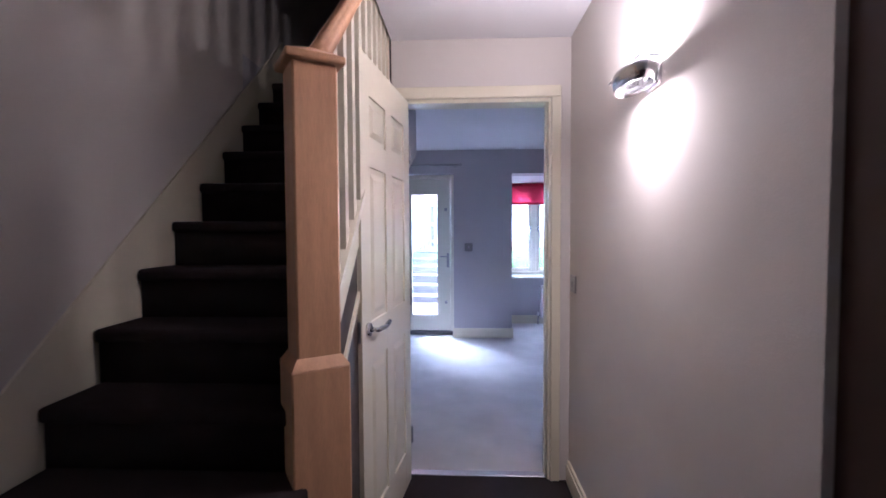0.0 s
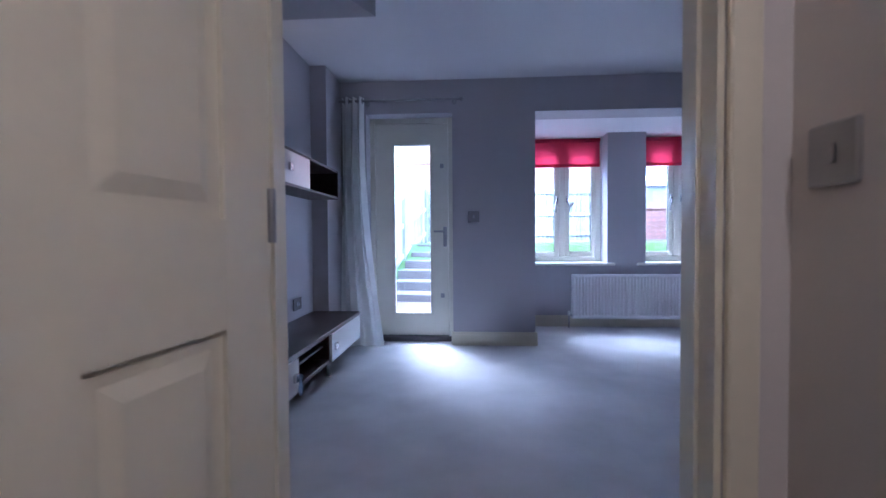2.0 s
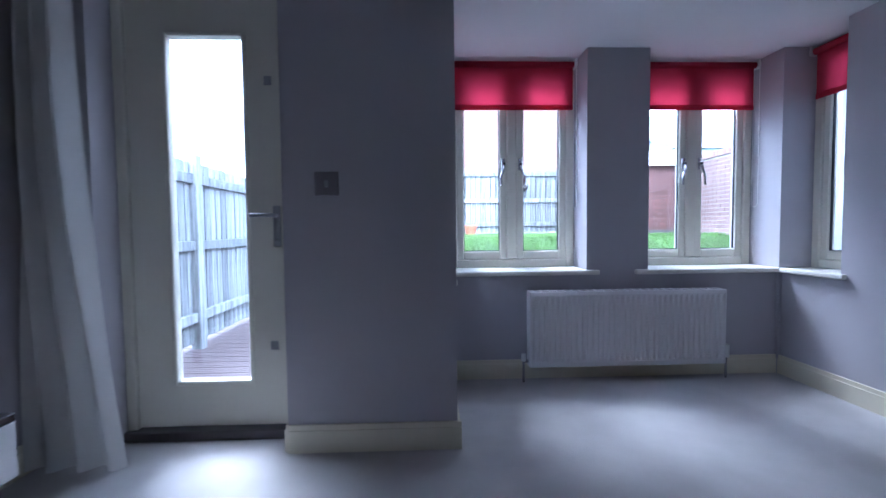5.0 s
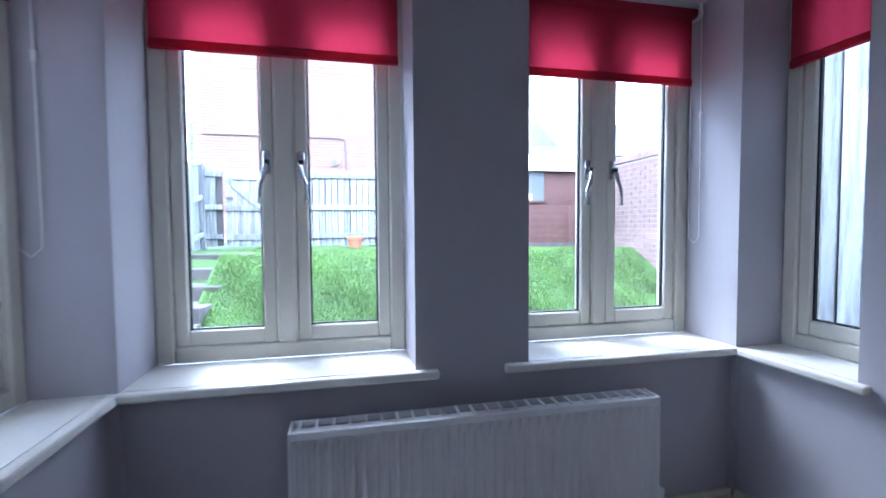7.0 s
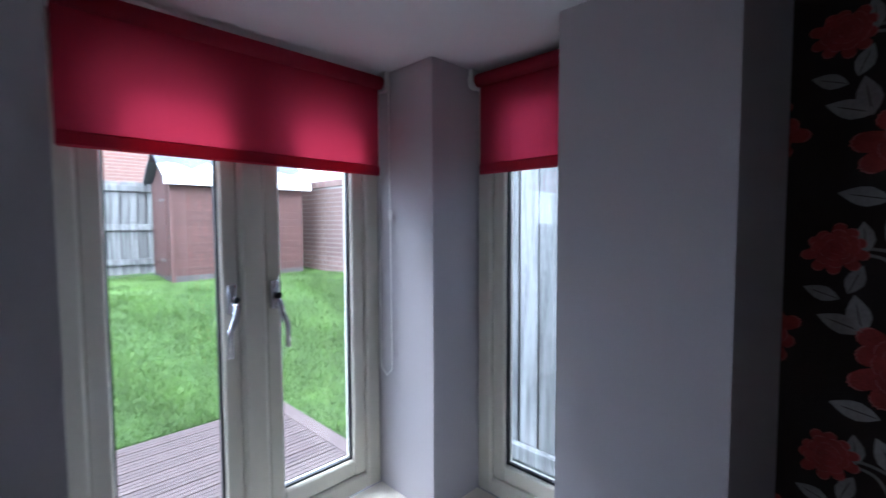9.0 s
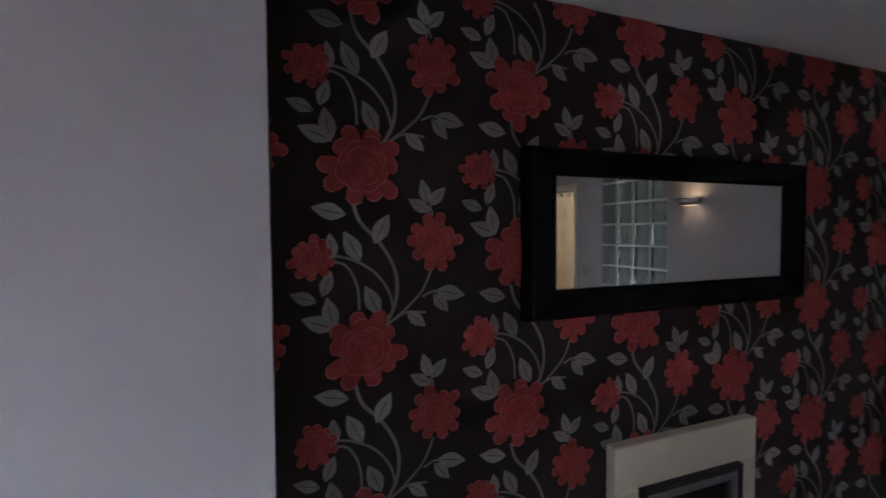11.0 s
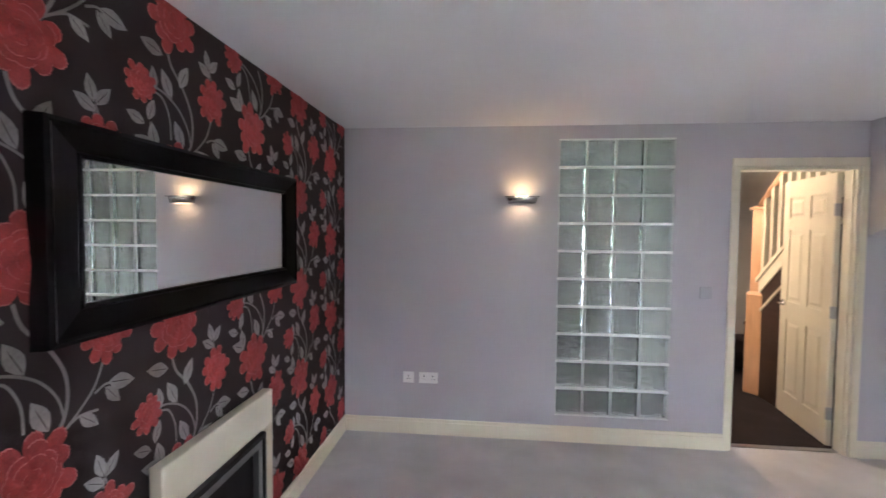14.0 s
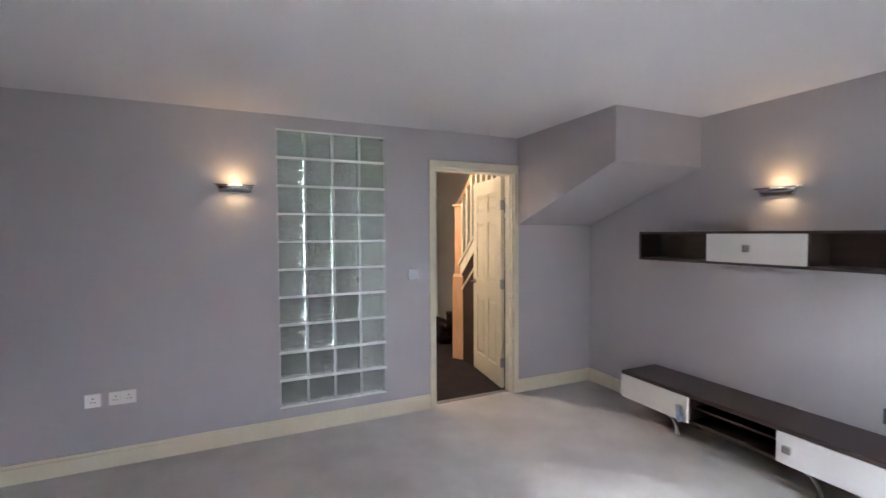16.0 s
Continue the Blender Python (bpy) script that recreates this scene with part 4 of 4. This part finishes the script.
def flower_mesh(r, seed):
    rnd = random.Random(seed)
    bm = bmesh.new()
    for ring, (n, a, b, w) in enumerate(((10, 0.25, 1.0, 0.4), (8, 0.14, 0.72, 0.42), (6, 0.06, 0.46, 0.36), (4, 0.02, 0.22, 0.2))):
        for i in range(n):
            petal(bm, r * a, r * b * rnd.uniform(0.84, 1.14), r * w, 6.2832 * (i + 0.5 * ring + rnd.uniform(-0.15, 0.15)) / n, ring * 0.0022)
    bmesh.ops.create_circle(bm, cap_ends=True, segments=9, radius=r * 0.12, matrix=pose(-0.0085, 0, 0, 0, -90, 0))
    me = mesh_of("flower", bm, petal_red)
    me.materials.append(petal_line)
    return me


def leaf_mesh(length):
    bm = bmesh.new()
    w = length * 0.25
    up = [(0.0, 0.02), (0.18, 0.62), (0.4, 1.0), (0.62, 0.88), (0.82, 0.48), (1.0, 0.0)]
    for sgn in (1, -1):
        rim = [bm.verts.new((-0.0008, -length * a, sgn * w * b)) for a, b in up]
        rib = [bm.verts.new((-0.0013, -length * a, sgn * w * (0.05 if 0.05 < a < 0.7 else 0.0))) for a, b in up[:-1]]
        for i in range(len(rib) - 1):
            bm.faces.new((rib[i], rib[i + 1], rim[i + 1], rim[i]))
        bm.faces.new((rib[-1], rim[-1], rim[-2]))
    return mesh_of("leaf", bm, leaf_silver)


flowers = [flower_mesh(0.118, 1), flower_mesh(0.086, 2), flower_mesh(0.064, 3)]
leaf_big, leaf_small = leaf_mesh(0.1), leaf_mesh(0.078)
FLOWER_AT = ((0, 0, 0), (0.22, -0.222, 1), (0.375, 0.008, 2))
LEAF_AT = ((-0.09, 0.065, 100, 0), (-0.085, 0.07, 160, 0), (0.045, 0.10, 115, 0), (0.225, 0.165, -12, 0), (0.215, 0.155, -50, 1), (0.13, 0.105, -40, 1), (-0.05, -0.14, 168, 0), (-0.01, -0.275, 118, 0),
           (0.03, -0.225, 62, 0), (0.205, -0.13, 150, 1), (0.2, -0.105, 105, 1), (0.205, -0.11, 48, 1), (0.43, 0.0, 95, 1), (0.385, -0.12, 160, 1), (0.40, -0.105, 70, 1))
STEM_AT = (((-0.03, -0.1), (-0.01, -0.16), (0.05, -0.225), (0.095, -0.31), (0.095, -0.4), (0.06, -0.47), (0.03, -0.51)),
           ((-0.14, -0.262), (-0.06, -0.262), (0.02, -0.3), (0.07, -0.36), (0.088, -0.42)),
           ((0.045, -0.485), (0.12, -0.43), (0.18, -0.37), (0.212, -0.3)),
           ((0.08, -0.46), (0.13, -0.435), (0.19, -0.44)), ((0.2, -0.14), (0.205, -0.11), (0.215, -0.14)),
           ((0.18, -0.39), (0.215, -0.375), (0.24, -0.38)), ((0.43, -0.005), (0.47, -0.02), (0.5, -0.08), (0.505, -0.15)))


def inside(y, z, r=0.0):
    return r < y < YN2 - r and 0.118 + r < z < TOP - r


def clipped(me, m):
    bm = bmesh.new()
    bm.from_mesh(me)
    bmesh.ops.transform(bm, matrix=m, verts=bm.verts[:])
    for co, no in (((0, 0.002, 0), (0, -1, 0)), ((0, YN2 - 0.002, 0), (0, 1, 0)), ((0, 0, TOP - 0.002), (0, 0, 1)), ((0, 0, 0.12), (0, 0, -1))):
        bmesh.ops.bisect_plane(bm, geom=bm.verts[:] + bm.edges[:] + bm.faces[:], plane_co=co, plane_no=no, clear_outer=True)
    return bm


far_leaves = bmesh.new()
near = 0
for k in range(-1, 7):
    for r in range(-3, 4):
        y0, z0 = 2.911 - 0.52 * k, 1.765 + 0.538 * r - (0.269 if k % 2 else 0)
        for u, w, i in FLOWER_AT:
            rad_ = (0.118, 0.086, 0.064)[i]
            y, z = y0 - u, z0 + w
            turn = pose(XR - 0.0006, y, z, 17 * k + 31 * r)
            if inside(y, z, rad_):
                piece("flower", flowers[i], wall_east, turn)
            elif inside(y, z, -rad_ * 0.9):
                bm = clipped(flowers[i], turn)
                if bm.faces:
                    f = part("flower", bm, petal_red, wall_east)
                    f.data.materials.append(petal_line)
        for u, w, a, small in LEAF_AT:
            y, z = y0 - u, z0 + w
            me = leaf_small if small else leaf_big
            if inside(y, z, 0.1):
                m = pose(XR - 0.0005, y, z) @ Matrix.Rotation(radians(-a), 4, "X")
                if k < 4 and near < 290:
                    piece("leaf", me, wall_east, m)
                    near += 1
                else:
                    t_ = me.copy()
                    t_.transform(m)
                    far_leaves.from_mesh(t_)
                    bpy.data.meshes.remove(t_)
        bm = bmesh.new()
        for st in STEM_AT:
            pts = [Vector((0, y0 - u, z0 + w)) for u, w in st]
            fine_ = []
            for i in range(len(pts) - 1):
                p0, p1, p2, p3 = pts[max(i - 1, 0)], pts[i], pts[i + 1], pts[min(i + 2, len(pts) - 1)]
                for q in range(5):
                    t = q / 5
                    fine_.append(0.5 * ((2 * p1) + (p2 - p0) * t + (2 * p0 - 5 * p1 + 4 * p2 - p3) * t * t + (3 * p1 - p0 - 3 * p2 + p3) * t ** 3))
            fine_.append(pts[-1])
            fine_ = [p for p in fine_ if inside(p.y, p.z, 0.005)]
            prev = None
            for i, p in enumerate(fine_):
                if i + 1 < len(fine_):
                    d_ = (fine_[i + 1] - p)
                    if d_.length > 0.1:
                        prev = None
                        continue
                    d_.normalize()
                n_ = Vector((0, -d_.z, d_.y)) * (0.0055 if len(st) > 5 else 0.0038)
                cur_ = [bm.verts.new((XR - 0.0004, p.y + n_.y, p.z + n_.z)), bm.verts.new((XR - 0.0009, p.y, p.z)), bm.verts.new((XR - 0.0004, p.y - n_.y, p.z - n_.z))]
                if prev:
                    bm.faces.new((prev[0], prev[1], cur_[1], cur_[0]))
                    bm.faces.new((prev[1], prev[2], cur_[2], cur_[1]))
                prev = cur_
        if bm.faces:
            part("stem", bm, stem_silver, wall_east)
        else:
            bm.free()
tagged(part("leaves", far_leaves, leaf_silver, wall_east), kind="stuff")

# ---- exterior: boundaries and neighbours ----
def fence_run(label, p0, p1, z0, z1, height, post_step=1.8, rails=(0.25, 0.9, 1.5), face=1, bw=0.1, gap=0.012):
    """A close-board fence from p0 to p1; z0 and z1 are its ground heights."""
    f = thing("fence", label, "fence")
    a, b = Vector((*p0, z0)), Vector((*p1, z1))
    d = b - a
    length = Vector((d.x, d.y, 0)).length
    ang = math.atan2(d.y, d.x)
    f.matrix_basis = Matrix.Translation(a) @ Matrix.Rotation(ang, 4, "Z")
    bm = bmesh.new()
    box(bm, -bw / 2, bw / 2, -0.009, 0.009, 0.06, height, 0.004)
    me = mesh_of("fence_board", bm, timber_grey)
    n = int(length / (bw + gap))
    for i in range(n):
        x = (i + 0.5) * (bw + gap)
        piece("fence_board", me, f, pose(x, 0.02 * face, d.z * x / length + random.uniform(-0.008, 0.008), 0, random.uniform(-0.4, 0.4), 0))
    # dark sheet added behind the boards; its colour puts shade in the gaps
    bm = bmesh.new()
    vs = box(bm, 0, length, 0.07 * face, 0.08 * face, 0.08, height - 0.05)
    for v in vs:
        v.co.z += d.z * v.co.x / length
    part("backing", bm, sleeper, f, "dark sheet added as shade in the gaps between boards")
    for z in rails:
        bm = bmesh.new()
        vs = box(bm, 0, length, -0.03, 0.01, z, z + 0.09, 0.005)
        for v in vs:
            v.co.z += d.z * v.co.x / length
        part("rail", bm, timber_grey, f)
    bm = bmesh.new()
    box(bm, -0.05, 0.05, -0.06, 0.04, -0.2, height + 0.06, 0.008)
    post = mesh_of("post", bm, timber_grey)
    for i in range(int(length / post_step) + 1):
        x = min(i * post_step, length)
        piece("post", post, f, pose(x, 0, d.z * x / length))
    return f


FB = 11.0
fence_run("weathered grey close-board fence along the back", (0.78, FB), (6.1, FB), slope(FB), slope(FB), 1.45, rails=(0.2, 0.72, 1.3))
fence_run("weathered grey close-board fence in the corner", (-0.85, FB), (-0.53, FB), slope(FB), slope(FB), 1.45, rails=(0.2, 0.72, 1.3))
fence_run("weathered grey fence climbing beside the steps", (-1.3, 6.9), (-0.85, FB), -0.1, slope(FB), 1.5, face=1)
fence_run("weathered grey fence beside the decking", (-1.3, 3.5), (-1.3, 6.9), -0.13, -0.13, 1.7)
fence_run("weathered grey close-board fence near the side window", (4.15, 5.4), (4.15, 0.5), -0.13, -0.13, 2.3, rails=(0.39,), bw=0.112, gap=0.015, face=1)

gate = thing("garden_gate", "weathered grey ledged and braced timber gate", "gate", -0.48, FB, slope(FB))
bm = bmesh.new()
box(bm, -0.045, 0.045, -0.009, 0.009, 0.08, 1.42, 0.004)
gb = mesh_of("gate_board", bm, timber_grey)
for i in range(11):
    piece("gate_board", gb, gate, pose(0.05 + i * 0.1, 0.02, 0))
for z in (0.18, 0.7, 1.25):
    boxes("ledge", timber_grey, (0, 1.1, -0.02, 0.01, z, z + 0.1), bevel=0.004, parent=gate)
bm = bmesh.new()
box(bm, -0.68, 0.68, -0.02, 0.01, -0.05, 0.05, 0.004, m=pose(0.55, -0.004, 0.8, 0, 42, 0))
part("brace", bm, timber_grey, gate)
boxes("latch", dark_metal, (0.02, 0.14, -0.035, -0.02, 0.9, 0.95), bevel=0.003, parent=gate)

steps = thing("garden_steps", "weathered timber sleeper steps climbing beside the fence", "steps", -1.18, 6.6, -0.13, -6)
for i in range(6):
    bm = bmesh.new()
    box(bm, 0, 1.15, i * 0.55, i * 0.55 + 0.1, i * 0.16 - 0.16, i * 0.16 + 0.13, 0.01)
    riser = part("sleeper", bm, sleeper, steps)
    bm = bmesh.new()
    box(bm, 0, 1.15, i * 0.55 + 0.1, i * 0.55 + 0.56, i * 0.16 - 0.1, i * 0.16 + 0.125, 0.008)
    part("tread", bm, paving, steps, "pale gravelled tread")

shed = thing("garden_shed", "small red-brown timber garden shed with felt roof", "shed", 3.83, 9.8, slope(9.6) - 0.02, -2)
sw_, sd, sh = 1.88, 1.15, 1.42
boxes("body", shed_wood, (0.02, sw_ - 0.02, 0.02, sd - 0.02, -0.3, sh), parent=shed)
boxes("plinth", sleeper, (0, sw_, 0, sd, -0.25, 0.12), bevel=0.005, parent=shed)
bm = bmesh.new()
prism(bm, [(0, sh), (sd, sh), (sd, sh + 0.05), (sd / 2, sh + 0.42), (0, sh + 0.05)], "x", 0.02, sw_ - 0.02)
part("gable", bm, shed_wood, shed)
bm = bmesh.new()
box(bm, 0, sw_, -0.014, 0.004, 0, 0.112, 0.003)
fb = mesh_of("cladding_board", bm, shed_wood)
bm = bmesh.new()
box(bm, 0, sd, -0.014, 0.004, 0, 0.112, 0.003)
sb = mesh_of("cladding_board", bm, shed_wood)
for k in range(12):
    z = 0.12 + k * 0.112
    piece("cladding_board", fb, shed, pose(0, 0.016, z, 4))
    piece("cladding_board", sb, shed, pose(0.016, sd, z, 4, 0, -90))
bm = bmesh.new()
prism(bm, [(-0.12, sh - 0.01), (sd / 2, sh + 0.45), (sd + 0.12, sh - 0.01), (sd + 0.12, sh + 0.03), (sd / 2, sh + 0.49), (-0.12, sh + 0.03)], "x", -0.1, sw_ + 0.1)
part("roof", bm, shed_felt, shed)
boxes("fascia", plastic_white, (-0.1, sw_ + 0.1, -0.135, -0.115, sh - 0.06, sh + 0.05), bevel=0.003, parent=shed, label="pale flaking roof edge board")
win = boxes("shed_window", shed_pane, (0.56, 1.16, -0.012, 0.0, 0.86, 1.37), parent=shed, label="grey reflecting shed window")
for wx0, wx1, wz0, wz1 in ((0.52, 0.56, 0.82, 1.41), (1.16, 1.2, 0.82, 1.41), (0.56, 1.16, 0.82, 0.86), (0.56, 1.16, 1.37, 1.41)):
    boxes("frame_bar", shed_wood, (wx0, wx1, -0.035, 0.0, wz0, wz1), bevel=0.003, parent=win)
boxes("box_on_sill", cardboard, (0.72, 0.93, -0.03, -0.012, 0.86, 0.97), bevel=0.004, parent=win, label="pale yellow box behind the pane")
bm = bmesh.new()
n_ = 16
lower = [bm.verts.new((-0.1 + (sw_ + 0.2) * q / n_, -0.125, sh + 0.032)) for q in range(n_ + 1)]
upper = []
for q in range(n_ + 1):
    f_ = 0.42 + 0.12 * math.sin(q * 1.7) + 0.06 * math.sin(q * 4.1)
    upper.append(bm.verts.new((-0.1 + (sw_ + 0.2) * q / n_, -0.12 + f_ * (sd / 2 + 0.12), sh + 0.036 + f_ * 0.46)))
for q in range(n_):
    bm.faces.new((lower[q], lower[q + 1], upper[q + 1], upper[q]))
ext = bmesh.ops.extrude_face_region(bm, geom=bm.faces[:])
bmesh.ops.translate(bm, vec=(0, 0, 0.006), verts=[v for v in ext["geom"] if isinstance(v, bmesh.types.BMVert)])
bmesh.ops.recalc_face_normals(bm, faces=bm.faces[:])
part("torn_sheet", bm, plastic_white, shed, "torn white sheet over the lower roof")
boxes("corner_post", shed_wood, (-0.02, 0.03, -0.022, 0.03, 0.0, sh), bevel=0.004, parent=shed)
boxes("shed_door", shed_wood, (-0.014, 0.0, 0.25, 0.95, 0.1, 1.38), bevel=0.004, parent=shed)
for z in (0.3, 1.15):
    boxes("hinge", dark_metal, (-0.022, -0.012, 0.26, 0.6, z, z + 0.04), parent=shed)


def brick_face(parent, mat, origin, along, length, height, limit, lift=0.006):
    """Brick courses laid on a face: the nearest as pieces, the rest joined."""
    bl, bh_, g = 0.215, 0.065, 0.010
    a = Vector(along).normalized()
    m0 = Matrix.Translation(origin) @ Matrix.Rotation(math.atan2(a.y, a.x), 4, "Z")
    bm = bmesh.new()
    box(bm, 0, bl, -lift, 0.03, 0, bh_, 0.002)
    me = mesh_of("brick", bm, mat)
    rest, count = bmesh.new(), 0
    rows, cols = int(height / (bh_ + g)), int(length / (bl + g))
    for k in range(rows):
        for i in range(cols):
            x = i * (bl + g) + (0.112 if k % 2 else 0)
            if x + bl > length:
                continue
            if count < limit:
                piece("brick", me, parent, m0 @ pose(x, 0, k * (bh_ + g)))
                count += 1
            else:
                z = k * (bh_ + g)
                q = [m0 @ Vector(p) for p in ((x, -lift, z), (x + bl, -lift, z), (x + bl, -lift, z + bh_), (x, -lift, z + bh_), (x, 0.03, z), (x + bl, 0.03, z), (x + bl, 0.03, z + bh_), (x, 0.03, z + bh_))]
                v = [rest.verts.new(p) for p in q]
                for f in ((0, 1, 2, 3), (1, 5, 6, 2), (4, 0, 3, 7), (3, 2, 6, 7), (0, 4, 5, 1)):
                    rest.faces.new([v[j] for j in f])
    if rest.verts:
        ob = part("brickwork", rest, mat, parent)
        tagged(ob, kind="stuff")
    else:
        rest.free()


gw = thing("garden_wall", "buff-pink brick garden wall with brick coping", "wall", 6.1, 0, 0)
bm = bmesh.new()
box(bm, 0, 0.2, 4.0, 10.95, -0.3, 2.2)
part("core", bm, mortar, gw)
brick_face(gw, brick_buff, (-0.0, 10.9, 0.3), (0, -1, 0), 6.6, 1.9, 300)
bm = bmesh.new()
box(bm, -0.03, 0.23, -0.035, 0.035, 0, 0.11, 0.006)
cp = mesh_of("coping_brick", bm, brick_buff)
for i in range(90):
    piece("coping_brick", cp, gw, pose(0, 4.05 + i * 0.0755, 2.2))

house = thing("neighbour_house", "large red brick house gable beyond the back fence", "house", -2.15, 15.0, 0)
boxes("wall", mortar, (0, 9.2, 0.0, 8, 0, 9), parent=house)
brick_face(house, brick_red, (0, -0.002, 1.0), (1, 0, 0), 9.2, 7.0, 300)
bm = bmesh.new()
prism(bm, [(-0.3, 9), (4.6, 12), (9.5, 9)], "y", -0.2, 8.2)
part("roof", bm, slate, house)
bm = bmesh.new()
tube(bm, [(0.2, -0.03, 3.6), (3.6, -0.03, 3.6), (3.75, -0.03, 3.55), (3.8, -0.03, 2.6)], 0.02, 6)
part("cable", bm, dark_metal, house)
bm = bmesh.new()
rod(bm, (3.48, -0.12, 2.93), (3.48, 0.02, 2.93), 0.09, 16)
part("flue", bm, dark_metal, house, "dark round flue outlet")
far = thing("far_house", "pale house with grey slate roof in the distance", "house", 12, 22, 0.78)
boxes("wall", plastic_white, (0, 12, 0, 6, 0, 3.9), parent=far)
bm = bmesh.new()
prism(bm, [(-0.4, 3.8), (3, 6.1), (6.4, 3.8)], "x", -0.4, 12.4)
part("roof", bm, slate, far)
left_house = thing("side_building", "grey louvred building side beyond the gate", "building", -3.75, 15.5, 0)
boxes("wall", slate, (1.36, 1.68, 0, 5, 0, 4.0), parent=left_house)
for k in range(9):
    bm = bmesh.new()
    box(bm, 1.35, 1.69, -0.06, 0.0, 2.4 + k * 0.17, 2.55 + k * 0.17, 0.005, m=None)
    part("louvre", bm, slate, left_house)

pot = thing("plant_pot", "small terracotta pot on the lawn by the fence", "flower pot", 1.75, 10.6, slope(10.6) - 0.02)
bm = bmesh.new()
rod(bm, (0, 0, 0), (0, 0, 0.22), 0.09, 16, 0.13)
rod(bm, (0, 0, 0.2), (0, 0, 0.25), 0.145, 16)
part("pot", bm, terracotta, pot)
basket = thing("hanging_basket", "dark wire basket hanging on the fence", "basket", 2.9, FB - 0.16, 1.85)
bm = bmesh.new()
bmesh.ops.create_uvsphere(bm, u_segments=14, v_segments=8, radius=0.14)
bmesh.ops.bisect_plane(bm, geom=bm.verts[:] + bm.edges[:] + bm.faces[:], plane_co=(0, 0, 0), plane_no=(0, 0, 1), clear_outer=True)
part("bowl", bm, sleeper, basket)
bm = bmesh.new()
tube(bm, [(-0.14, 0, 0), (-0.08, 0.05, 0.2), (0, 0.13, 0.3), (0.08, 0.05, 0.2), (0.14, 0, 0)], 0.006, 5)
part("hanger", bm, dark_metal, basket)

# grass blades over the lawn
rng = np.random.default_rng(4)
n = 330000
px, py = rng.uniform(-0.02, 6.08, n), rng.uniform(7.08, 10.95, n)
px[:60000], py[:60000] = rng.uniform(4.05, 6.08, 60000), rng.uniform(4.4, 7.1, 60000)
hgt, ang, lean = rng.uniform(0.012, 0.05, n) * (1 + 0.7 * np.sin(px * 3.1 + py * 2.3) ** 2), rng.uniform(0, 6.28, n), rng.uniform(0.2, 0.9, n)
wd = 0.0038
pz = -0.145 + (py - 7.1).clip(0, 1.65) * 0.55
cx, cy = np.cos(ang), np.sin(ang)
v = np.stack([np.stack([px - cy * wd, py + cx * wd, pz], 1), np.stack([px + cy * wd, py - cx * wd, pz], 1), np.stack([px + cx * hgt * lean, py + cy * hgt * lean, pz + hgt], 1)], 1).reshape(-1, 3)
me = bpy.data.meshes.new("grass")
me.from_pydata(v.tolist(), [], np.arange(3 * n).reshape(-1, 3).tolist())
me.materials.append(grass_blade)
tagged(new("grass", me), "short uneven green grass on the sloping lawn", "grass", kind="stuff")
